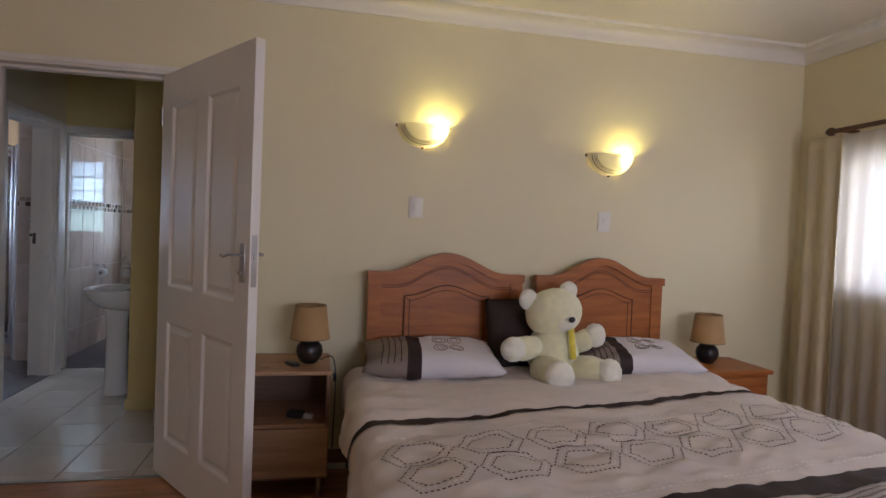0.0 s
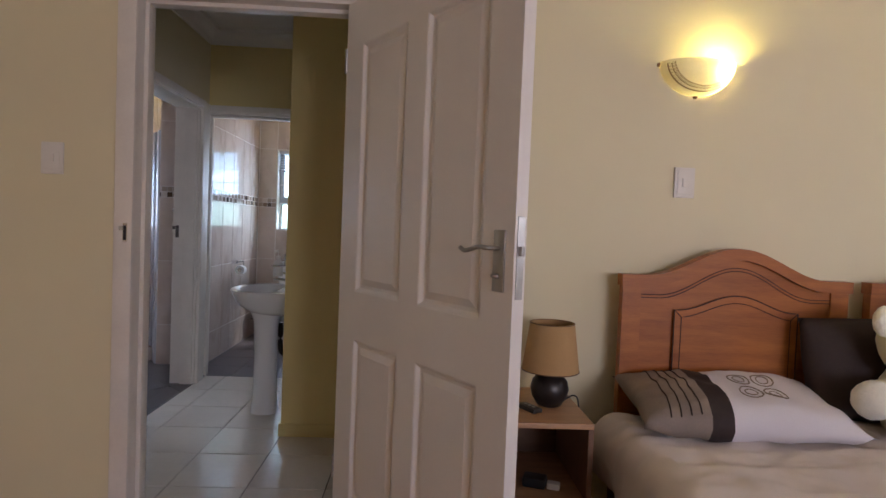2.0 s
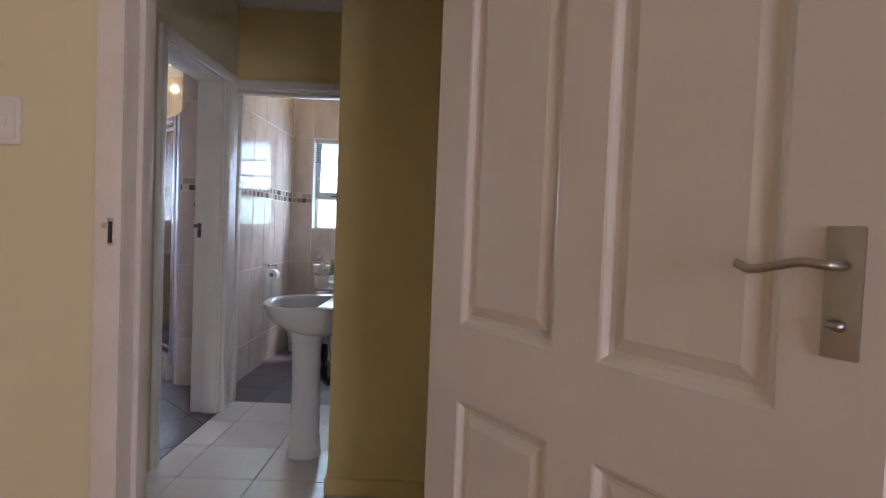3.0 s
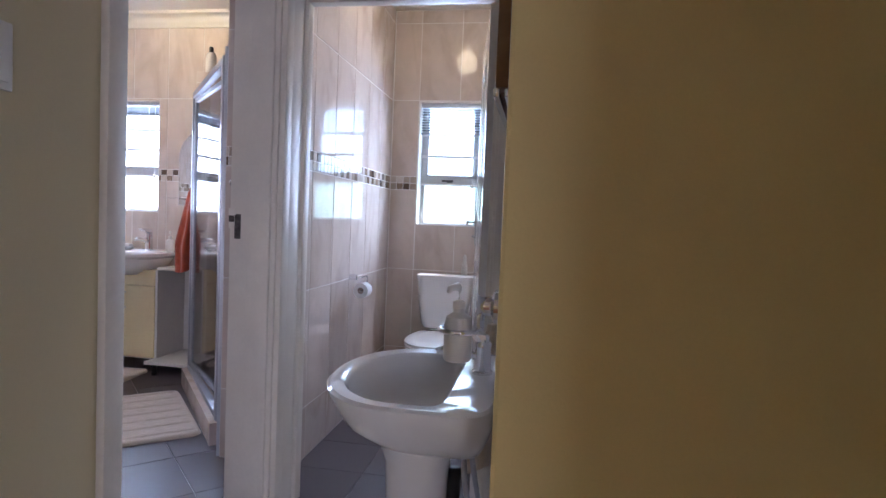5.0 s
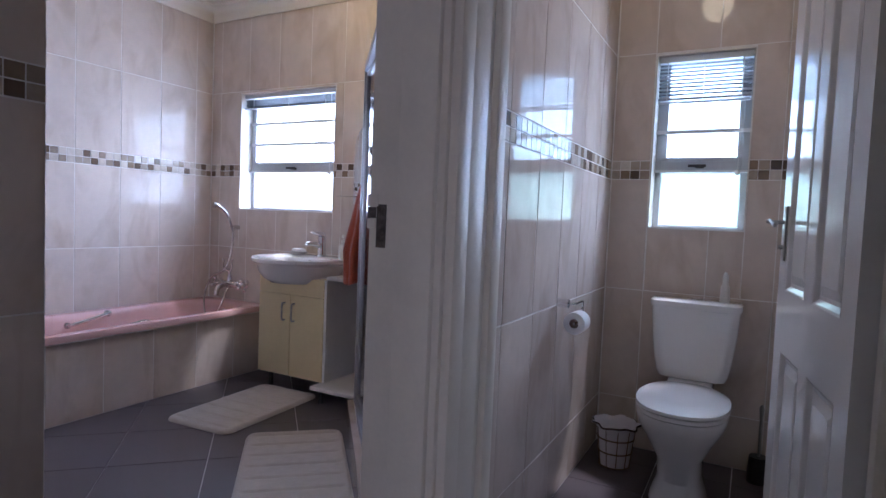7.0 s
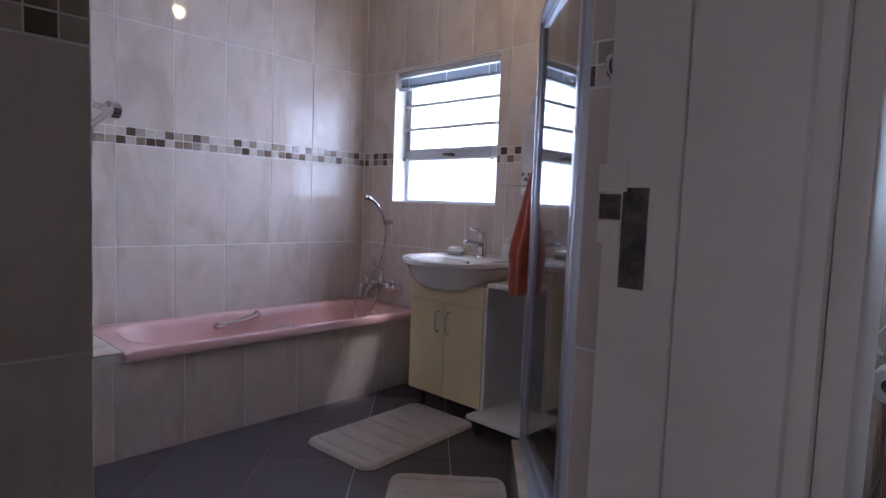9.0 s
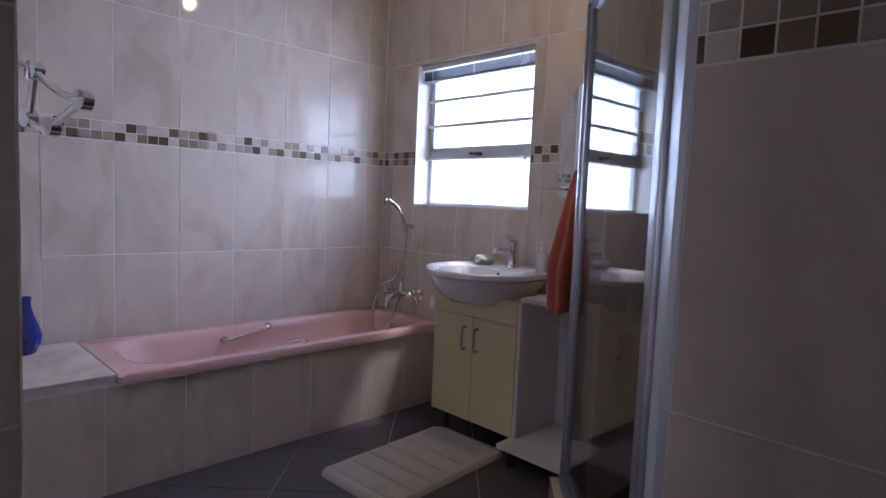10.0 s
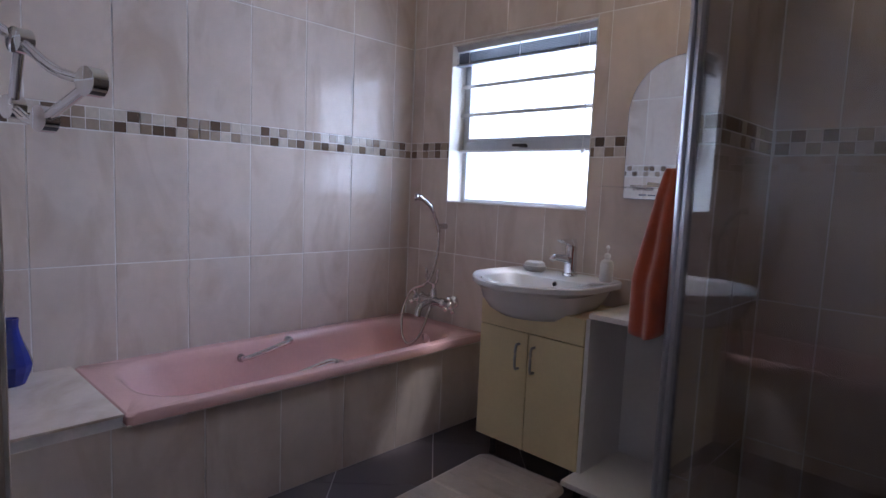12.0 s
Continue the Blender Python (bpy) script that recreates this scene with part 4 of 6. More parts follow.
part("body", boxes((2.30, 2.69, 2.60, 2.96, 0.03, 0.565), bevel=0.004), WOOD_RED_H, t2)
part("drawer_front", boxes((2.315, 2.675, 2.588, 2.60, 0.38, 0.545), bevel=0.004), WOOD_RED_H, t2)
part("door", boxes((2.315, 2.675, 2.588, 2.60, 0.06, 0.365), bevel=0.004), WOOD_RED_H, t2)
part("knob", turned([(0.006, 0), (0.012, 0.012), (0.010, 0.02)], 0, 0, 0, 12), NICKEL, t2).matrix_basis = pose(2.495, 2.588, 0.46, 90)
part("plinth", boxes((2.31, 2.68, 2.61, 2.95, 0.0, 0.03)), WOOD_RED_H, t2)


def table_lamp(x, y, z, s, label):
    l = thing("table_lamp", label, "table lamp", group="bedside lamps")
    part("base", turned([(0.030 * s, 0), (0.042 * s, 0.006), (0.060 * s, 0.035), (0.066 * s, 0.062), (0.060 * s, 0.090), (0.036 * s, 0.116), (0.018 * s, 0.125)], x, y, z, 28), LAMP_BLACK, l, "round black ceramic foot", smooth=True)
    part("stem", turned([(0.008, 0.12), (0.008, 0.20)], x, y, z, 12), NICKEL, l)
    sh = part("shade", loft([ring(x, y, z + h, r, r, 40) for r, h in ((0.098 * s, 0.125), (0.076 * s, 0.295), (0.074 * s, 0.295), (0.096 * s, 0.125), (0.098 * s, 0.125))], False, False), SHADE, l, "tan fabric drum shade", smooth=True)
    for h, r in ((0.127, 0.098), (0.293, 0.0757)):
        part("shade_ring", tube([(x + r * s * math.cos(a), y + r * s * math.sin(a), z + h) for a in [2 * math.pi * i / 36 for i in range(37)]], 0.002, 6), BRASS, sh)
    return l


table_lamp(0.085, 2.74, 0.62, 1.02, "black table lamp with tan shade on the oak nightstand")
table_lamp(2.43, 2.80, 0.588, 1.0, "black table lamp with tan shade on the cherry nightstand")
cord = thing("lamp_cord", "black lamp cord hanging behind the nightstand", "cable")
part("cable", tube(bezier([(0.14, 2.77, 0.628), (0.19, 2.80, 0.64), (0.215, 2.82, 0.60), (0.225, 2.85, 0.45), (0.22, 2.9, 0.10)], 8), 0.003, 6), BLACK, cord)
part("inline_switch", boxes((0.212, 0.228, 2.82, 2.835, 0.50, 0.545), bevel=0.003), BLACK, cord)
rem = thing("gate_remote", "small black remote control on the nightstand", "remote control", at=pose(0.005, 2.68, 0.62, 0, 0, 30))
part("body", boxes((-0.02, 0.02, -0.045, 0.045, 0.0, 0.016), bevel=0.006), BLACK, rem, smooth=True)
for k in (-0.02, 0.0, 0.02):
    part("button", turned([(0.006, 0.015), (0.005, 0.018)], 0, k, 0, 10), NICKEL, rem)
ph = thing("charger", "black charger with a white plug on the nightstand shelf", "charger", at=pose(0.04, 2.66, 0.366, 0, 0, -20))
part("body", boxes((-0.05, 0.03, -0.03, 0.03, 0.0, 0.035), bevel=0.01), BLACK, ph, smooth=True)
part("plug", boxes((0.032, 0.075, -0.015, 0.015, 0.0, 0.022), bevel=0.004), SOAP_CLEAR, ph, "pale plug")
cst = tagged(part("coaster", turned([(0.03, 0), (0.034, 0.002), (0.034, 0.006), (0.03, 0.008)], -0.12, 2.66, 0.62, 24), OAK, smooth=True), "small round pale coaster on the nightstand", "coaster")


def wall_lamp(x, z, label):
    """Half-bowl glass uplighter with three bronze clips; the bulb sits towards its east end."""
    l = thing("wall_lamp", label, "wall lamp", group="lamps over the bed")
    R, H, D = 0.150, 0.125, 0.10

    def bowl(u, v):
        a = math.pi * (0.0 + u)
        t = v * math.pi / 2
        return Vector((x - R * math.cos(a) * math.sin(t) * 1.0, 2.993 - D * math.sin(a) * math.sin(t), z + 0.047 - H * math.cos(t)))

    bw = part("glass_bowl", grid_sheet(28, 14, bowl), SCONCE, l, "frosted glass half bowl", smooth="all")
    bm = bmesh.new()

    def on(k, a, out=0.0015):
        return Vector((x - R * k * math.cos(a), 2.993 - D * math.sqrt(1 - k * k) - out, z + 0.047 - H * k * math.sin(a)))

    def stroke(k0, k1, a0, a1):
        bm.faces.new([bm.verts.new(p) for p in (on(k0, a0), on(k0, a1), on(k1, a1), on(k1, a0))])

    for i in range(26):
        a0 = 0.12 + 2.9 * i / 26
        da = 2.9 / 26
        stroke(0.76, 0.78, a0, a0 + 0.62 * da)
        stroke(0.83, 0.85, a0 + 0.2 * da, a0 + 0.8 * da)
        stroke(0.90, 0.92, a0, a0 + da)
        stroke(0.76, 0.91, a0, a0 + 0.16 * da)
        stroke(0.76, 0.84, a0 + 0.5 * da, a0 + 0.66 * da)
    part("key_pattern", bm, BRASS, bw, "brown key-pattern border")
    for u, v in ((0.01, 0.96), (0.99, 0.96), (0.5, 0.04)):
        p = bowl(u, v)
        part("clip", turned([(0.004, -0.012), (0.010, -0.010), (0.010, 0.0), (0.006, 0.008)], 0, 0, 0, 12), BRASS, l, "dark bronze clip").matrix_basis = pose(p.x, p.y + 0.004, p.z, 90)
    part("back_plate", boxes((x - 0.05, x + 0.05, 2.985, 2.995, z - 0.05, z + 0.04), bevel=0.003), WHITE, l)
    part("lamp_holder", tube([(x - 0.03, 2.955, z + 0.012), (x + 0.062, 2.952, z + 0.014)], 0.014), WHITE, l)
    part("bulb", tube([(x + 0.062, 2.952, z + 0.014), (x + 0.070, 2.952, z + 0.015), (x + 0.090, 2.95, z + 0.017), (x + 0.106, 2.95, z + 0.019), (x + 0.112, 2.95, z + 0.02)], [0.010, 0.015, 0.018, 0.013, 0.003], 14), BULB, l, "glowing warm bulb", smooth="all")
    return l


wall_lamp(0.672, 1.865, "lit half-bowl glass wall lamp above the bed")
wall_lamp(1.828, 1.775, "lit half-bowl glass wall lamp above the bed")

rod = thing("curtain_rod", "dark wooden curtain rod over the window", "curtain rod")
part("pole", tube([(3.09, 0.10, 2.006), (3.09, 2.64, 2.006)], 0.014, 14), SKIRT, rod, smooth=True)
part("finial", loft([ring(0, 0, h, r, r, 16) for r, h in ((0.014, 0), (0.024, 0.012), (0.026, 0.03), (0.016, 0.05), (0.004, 0.056))]), SKIRT, rod, "round end knob", smooth=True).matrix_basis = pose(3.09, 2.635, 2.006, -90)
for y in (0.3, 2.58):
    part("bracket", boxes((3.09, 3.2, y - 0.01, y + 0.01, 1.99, 2.01)), SKIRT, rod)


def curtain(name, label, y0, y1, x, mat, z0, z1, folds, depth):
    c = thing(name, label, "curtain")

    def f(u, v):
        y = y0 + (y1 - y0) * u
        a = u * folds * 2 * math.pi + 1.2 * noise.noise((u * 6, v * 0.8, 2.0))
        return Vector((x + depth * math.sin(a) * (0.55 + 0.45 * v), y + 0.012 * noise.noise((u * 8, v * 2, 7.0)), z1 + (z0 - z1) * v))

    sheet = part("cloth", grid_sheet(int(folds * 14), 24, f), mat, c, smooth="all")
    sheet.modifiers.new("thick", "SOLIDIFY").thickness = 0.0015
    return c


curtain("curtain", "beige curtain drawn back in the bedroom corner", 2.60, 2.875, 3.115, CURTAIN, 0.02, 1.99, 2.2, 0.022)
curtain("sheer_curtain", "white sheer voile curtain over the window", 0.20, 2.63, 3.135, SHEER, 0.02, 1.985, 24, 0.014)


# ---- bathroom ----
def rrect(cx, cy, hx, hy, r, z, k=6):
    out = []
    for qx, qy, a0 in ((1, 1, 0), (-1, 1, 90), (-1, -1, 180), (1, -1, 270)):
        for i in range(k + 1):
            a = radians(a0 + 90 * i / k)
            out.append((cx + qx * (hx - r) + r * math.cos(a), cy + qy * (hy - r) + r * math.sin(a), z))
    return out


def d_ring(put, w, back, front, z, k=48, mid=0.5, fp=2.1):
    """A basin outline: straight at the wall, rounded in front. put(across, depth, z) gives the place."""
    out = []
    dm = back + (front - back) * mid
    for i in range(k):
        a = 2 * math.pi * i / k
        c, s = math.cos(a), math.sin(a)
        p = fp if s >= 0 else 7.0
        across = w * math.copysign(abs(c) ** (2 / p), c)
        depth = dm + (front - dm) * abs(s) ** (2 / p) if s >= 0 else dm - (dm - back) * abs(s) ** (2 / p)
        out.append(put(across, depth, z))
    return out


tub = thing("bathtub", "pink enamel bathtub with chrome grips, built in between tiles", "bathtub")
cx, cy = -4.885, 6.303
part("shell", loft([rrect(cx, cy, 0.318, 0.880, 0.02, 0.432), rrect(cx, cy, 0.320, 0.882, 0.02, 0.462), rrect(cx, cy, 0.314, 0.876, 0.03, 0.471), rrect(cx, cy, 0.270, 0.805, 0.19, 0.471), rrect(cx, cy, 0.258, 0.792, 0.20, 0.467), rrect(cx, cy, 0.248, 0.780, 0.20, 0.452), rrect(cx, cy, 0.242, 0.768, 0.20, 0.43), rrect(cx + 0.003, cy + 0.04, 0.215, 0.70, 0.19, 0.25), rrect(cx + 0.005, cy + 0.05, 0.195, 0.66, 0.17, 0.165), rrect(cx + 0.005, cy + 0.05, 0.17, 0.63, 0.15, 0.135), rrect(cx + 0.005, cy + 0.05, 0.12, 0.58, 0.10, 0.125)], False, True), PINK, tub, smooth=True)
for wall, into, y0 in ((-5.126, 1, 6.08), (-4.642, -1, 6.05)):
    g = part("grip", tube(bezier([(wall, y0, 0.405), (wall + into * 0.042, y0 + 0.005, 0.412), (wall + into * 0.055, y0 + 0.05, 0.424), (wall + into * 0.055, y0 + 0.13, 0.440), (wall + into * 0.052, y0 + 0.21, 0.455), (wall + into * 0.035, y0 + 0.245, 0.458), (wall, y0 + 0.25, 0.45)], 6), 0.0115, 12), CHROME, tub, "chrome grip rail", smooth="all")
    for y, z in ((y0, 0.405), (y0 + 0.25, 0.45)):
        part("boss", tube([(wall - into * 0.006, y, z), (wall + into * 0.014, y, z), (wall + into * 0.022, y, z)], [0.021, 0.019, 0.012], 16), AGED, g, smooth=True)
# bright edge highlight of the rim, built as a thin white bar
part("rim_highlight", tube([(-4.572, 5.42, 0.431), (-4.572, 7.183, 0.431)], 0.0045, 8), WHITE, tub, "thin white bar added as the highlight along the rim edge")
part("overflow", turned([(0.002, 0), (0.03, 0.002), (0.032, 0.006), (0.02, 0.01), (0.002, 0.01)], 0, 0, 0, 20), CHROME, tub, smooth=True).matrix_basis = pose(-4.86, 7.035, 0.40, 95)
part("drain", turned([(0.002, 0.126), (0.03, 0.128), (0.002, 0.131)], -4.88, 6.88, 0, 20), CHROME, tub)
wall_panel = structure("bath_surround", boxes((-4.66, -4.588, 4.90, 7.185, 0, 0.432), (-5.205, -4.66, 4.905, 5.415, 0, 0.464), (-4.66, -4.588, 4.905, 5.415, 0.432, 0.464)), GROUT, "tiled bath panel and ledge", "bath surround")
for a, b in ((4.905, 4.985), (4.988, 5.415)):
    part("ledge_tile", boxes((-5.203, -4.578, a, b, 0.4645, 0.475), bevel=0.0015), TILE, wall_panel)

mixer = thing("bath_mixer", "tarnished chrome bath mixer with hand shower and hose", "tap")
part("body", tube([(-4.985, 7.105, 0.60), (-4.955, 7.105, 0.60), (-4.93, 7.105, 0.60), (-4.89, 7.105, 0.60), (-4.85, 7.105, 0.60), (-4.825, 7.105, 0.60), (-4.795, 7.105, 0.60)], [0.027, 0.029, 0.022, 0.030, 0.022, 0.029, 0.027], 18), AGED, mixer, smooth="all")
for x in (-4.975, -4.805):
    part("wall_elbow", tube([(x, 7.185, 0.60), (x, 7.10, 0.60)], 0.019, 14), AGED, mixer, smooth=True)
    part("rose", tube([(x, 7.184, 0.60), (x, 7.176, 0.60), (x, 7.168, 0.60)], [0.036, 0.034, 0.022], 18), CHROME, mixer, smooth="all")
for x, sx in ((-4.985, -1), (-4.795, 1)):
    h = part("handle", tube([(x, 7.105, 0.60), (x + sx * 0.022, 7.105, 0.60), (x + sx * 0.030, 7.105, 0.60), (x + sx * 0.052, 7.105, 0.60)], [0.018, 0.016, 0.022, 0.020], 14), CHROME, mixer, smooth="all")
    for a in range(4):
        dy, dz = math.cos(a * math.pi / 2 + 0.4), math.sin(a * math.pi / 2 + 0.4)
        part("spoke", tube([(x + sx * 0.040, 7.105 + 0.012 * dy, 0.60 + 0.012 * dz), (x + sx * 0.040, 7.105 + 0.036 * dy, 0.60 + 0.036 * dz), (x + sx * 0.040, 7.105 + 0.050 * dy, 0.60 + 0.050 * dz)], [0.008, 0.010, 0.014], 10), CHROME, h, smooth="all")
part("spout", tube(bezier([(-4.89, 7.105, 0.60), (-4.89, 7.05, 0.598), (-4.89, 7.00, 0.575), (-4.89, 6.985, 0.525)], 6), 0.018, 12), AGED, mixer, smooth="all")
part("diverter", turned([(0.018, 0), (0.018, 0.045), (0.010, 0.055), (0.013, 0.080), (0.016, 0.088), (0.003, 0.095)], -4.89, 7.105, 0.615, 16), CHROME, mixer, smooth=True)
part("hose", tube(bezier([(-4.89, 7.09, 0.58), (-4.90, 7.02, 0.42), (-4.96, 6.985, 0.36), (-5.02, 6.99, 0.42), (-5.055, 7.03, 0.55), (-5.02, 7.06, 0.65), (-4.94, 7.08, 0.69), (-4.90, 7.10, 0.76), (-4.885, 7.12, 0.88), (-4.892, 7.13, 1.00)], 8), 0.007, 8), AGED, mixer, "silver shower hose", smooth="all")
part("wall_bracket", tube([(-4.895, 7.185, 1.02), (-4.895, 7.12, 1.02)], 0.016, 12), AGED, mixer, smooth=True)
for sx in (-1, 1):
    part("cradle", tube(bezier([(-4.89, 7.10, 0.70), (-4.89 + sx * 0.025, 7.09, 0.705), (-4.89 + sx * 0.045, 7.085, 0.735), (-4.89 + sx * 0.04, 7.085, 0.765), (-4.89 + sx * 0.052, 7.085, 0.785)], 6), 0.006, 8), AGED, mixer, "curled rest for the hand shower", smooth="all")
part("hand_shower", tube(bezier([(-4.892, 7.13, 0.99), (-4.90, 7.11, 1.06), (-4.915, 7.08, 1.13), (-4.94, 7.03, 1.175), (-4.955, 7.0, 1.18)], 6), [0.010] * 12 + [0.012] * 6 + [0.018] * 5 + [0.022] * 2, 12), AGED, mixer, "chrome hand shower", smooth="all")

arm = thing("shaving_mirror_arm", "chrome extending scissor arm of a wall mirror", "mirror arm")
part("wall_plate", boxes((-4.03, -3.97, 4.906, 4.918, 1.38, 1.56), bevel=0.004), CHROME, arm, smooth=True)
part("pivot_rod", tube([(-4.0, 4.935, 1.36), (-4.0, 4.935, 1.58)], 0.007), CHROME, arm, smooth=True)
J = {"a0": (-3.985, 4.945, 1.515), "b0": (-3.985, 4.945, 1.385), "a1": (-3.86, 5.05, 1.45), "b1": (-3.94, 5.05, 1.345), "a2": (-3.625, 5.095, 1.366), "c1": (-3.80, 5.07, 1.318)}
for p, q, mid in (("a0", "a1", 0.012), ("a1", "a2", -0.014), ("a1", "b1", 0.0), ("a2", "c1", 0.0), ("b1", "c1", -0.012)):
    P, Q = Vector(J[p]), Vector(J[q])
    part("link", tube(bezier([P, (P + Q) / 2 + Vector((0, 0, mid)), Q], 8), 0.009, 10), CHROME, arm, smooth="all")
for k in ("a1", "a2", "b1", "c1"):
    x, y, z = J[k]
    part("knuckle", turned([(0.004, -0.013), (0.022, -0.012), (0.022, 0.012), (0.004, 0.013)], 0, 0, 0, 18), CHROME, arm, smooth=True).matrix_basis = pose(x, y, z, 90, 0, 20)

vase = tagged(part("vase", turned([(0.034, 0), (0.039, 0.004), (0.058, 0.05), (0.063, 0.075), (0.052, 0.115), (0.036, 0.155), (0.026, 0.19), (0.023, 0.212), (0.026, 0.24), (0.022, 0.24), (0.018, 0.20), (0.001, 0.18)], -5.09, 5.21, 0.475, 12), BLUE), "cobalt blue faceted ceramic vase on the bath ledge", "vase")

vanity = thing("vanity_cabinet", "cream laminate two-door vanity cabinet under the basin", "cabinet")
vx0, vx1, vy = -4.31, -3.777, 6.84
part("body", boxes((vx0, vx1, vy + 0.018, 7.183, 0.105, 0.74), bevel=0.001), CREAM_DOOR, vanity)
part("fascia", boxes((vx0, vx1, vy, vy + 0.017, 0.632, 0.74), bevel=0.002), CREAM_DOOR, vanity)
vm = (vx0 + vx1) / 2
for a, b, hx in ((vx0, vm - 0.0015, vm - 0.045), (vm + 0.0015, vx1, vm + 0.035)):
    d = part("door", boxes((a, b, vy, vy + 0.017, 0.108, 0.627), bevel=0.002), CREAM_DOOR, vanity)
    part("handle", tube(bezier([(hx, vy, 0.575), (hx, vy - 0.024, 0.570), (hx, vy - 0.028, 0.52), (hx, vy - 0.024, 0.47), (hx, vy, 0.465)], 6), 0.0055, 10), NICKEL, d, "brushed metal bow handle", smooth="all")
for x in (vx0 + 0.05, vx1 - 0.05):
    for y in (vy + 0.07, 7.13):
        part("leg", turned([(0.02, 0), (0.016, 0.015), (0.014, 0.105)], x, y, 0, 12), BLACK, vanity)

side = thing("side_shelf_unit", "white open shelf unit beside the vanity", "shelf")
part("top", boxes((-3.775, -3.385, 6.86, 7.183, 0.742, 0.765), bevel=0.006), WHITE_BOARD, side, smooth=True)
part("side_panel", boxes((-3.775, -3.757, 6.845, 7.183, 0.108, 0.742), bevel=0.001), WHITE_BOARD, side)
part("bottom_shelf", boxes((-3.785, -3.385, 6.745, 7.183, 0.085, 0.108), bevel=0.005), WHITE_BOARD, side, smooth=True)
part("back", boxes((-3.757, -3.385, 7.165, 7.183, 0.108, 0.742)), WHITE_BOARD, side)
for x in (-3.74, -3.43):
    for y in (6.80, 7.13):
        part("leg", turned([(0.018, 0), (0.014, 0.085)], x, y, 0, 12), BLACK, side)

basin = thing("vanity_basin", "white ceramic basin with rounded front on the vanity", "basin")
vput = lambda a, d, z: (-4.065 + a, 7.183 - d, z)
part("bowl", loft([
    d_ring(vput, 0.10, 0.14, 0.36, 0.698), d_ring(vput, 0.165, 0.10, 0.43, 0.706), d_ring(vput, 0.208, 0.06, 0.480, 0.735, mid=0.52, fp=1.9), d_ring(vput, 0.234, 0.03, 0.512, 0.778, mid=0.53, fp=1.9), d_ring(vput, 0.250, 0.0, 0.530, 0.818, mid=0.54, fp=1.8), d_ring(vput, 0.278, 0.0, 0.545, 0.830, mid=0.54, fp=1.7),
    d_ring(vput, 0.298, 0.0, 0.558, 0.839, mid=0.54, fp=1.65), d_ring(vput, 0.299, 0.0, 0.560, 0.858, mid=0.54, fp=1.65), d_ring(vput, 0.294, 0.002, 0.554, 0.864, mid=0.54, fp=1.65),
    d_ring(vput, 0.218, 0.155, 0.500, 0.860), d_ring(vput, 0.206, 0.170, 0.488, 0.850), d_ring(vput, 0.175, 0.19, 0.455, 0.775), d_ring(vput, 0.10, 0.24, 0.38, 0.745), d_ring(vput, 0.03, 0.29, 0.33, 0.742)]), CERAMIC, basin, smooth=True)
ovf = part("overflow", turned([(0.001, 0), (0.013, 0.001), (0.014, 0.004), (0.010, 0.005)], 0, 0, 0, 16), CHROME, basin)
ovf.matrix_basis = pose(-4.03, 7.000, 0.830, 75)
part("overflow_hole", turned([(0.001, 0.004), (0.0095, 0.004), (0.0095, 0.006), (0.001, 0.006)], 0, 0, 0, 16), BLACK, ovf)
part("waste", turned([(0.02, 0.743), (0.022, 0.746), (0.005, 0.75)], -4.085, 6.873, 0, 16), CHROME, basin)


def mixer_tap(x, y, z, turn, label, tall=1.0, stout=1.0):
    t = thing("basin_tap", label, "tap", at=pose(x, y, z, 0, 0, turn) @ Matrix.Diagonal((stout, stout, tall, 1.0)))
    part("body", turned([(0.027, 0), (0.027, 0.008), (0.022, 0.012), (0.020, 0.09), (0.022, 0.105), (0.018, 0.115)], 0, 0, 0, 20), CHROME, t, smooth=True)
    part("spout", tube([(0, 0, 0.055), (0, -0.05, 0.068), (0, -0.105, 0.075), (0, -0.118, 0.068)], [0.016, 0.014, 0.012, 0.010], 12), CHROME, t, smooth="all")
    part("lever", loft([rrect(0, -0.005, 0.018, 0.02, 0.008, 0.114), rrect(0, -0.03, 0.014, 0.045, 0.008, 0.130), rrect(0, -0.035, 0.012, 0.045, 0.006, 0.137)]), CHROME, t, smooth=True)
    return t


mixer_tap(-4.02, 7.10, 0.863, 0, "chrome lever mixer tap on the vanity basin", 1.22, 1.3)


def pump_bottle(x, y, z, s, turn, label, name="soap_dispenser"):
    b = thing(name, label, "soap dispenser", at=pose(x, y, z, 0, 0, turn))
    part("bottle", turned([(0.027 * s, 0), (0.030 * s, 0.004), (0.030 * s, 0.075 * s), (0.026 * s, 0.092 * s), (0.012 * s, 0.102 * s), (0.012 * s, 0.112 * s)], 0, 0, 0, 24), SOAP_CLEAR, b, smooth=True)
    part("collar", turned([(0.014 * s, 0.110 * s), (0.014 * s, 0.124 * s), (0.006 * s, 0.128 * s)], 0, 0, 0, 16), WHITE, b, smooth=True)
    part("pump", tube([(0, 0, 0.125 * s), (0, 0, 0.152 * s), (0, -0.008, 0.157 * s), (0, -0.038 * s, 0.154 * s), (0, -0.042 * s, 0.146 * s)], [0.004, 0.005, 0.008, 0.006, 0.004], 10), WHITE, b, smooth="all")
    return b


pump_bottle(-3.835, 7.09, 0.863, 0.95, 30, "clear pump bottle of hand soap on the basin")
dish = thing("soap_dish", "small metal soap dish with a white bar of soap", "soap dish")
part("dish", loft([ring(-4.20, 7.08, h, rx, rx * 0.65, 24) for h, rx in ((0.863, 0.046), (0.876, 0.060), (0.888, 0.063), (0.888, 0.058), (0.878, 0.052))]), NICKEL, dish, smooth=True)
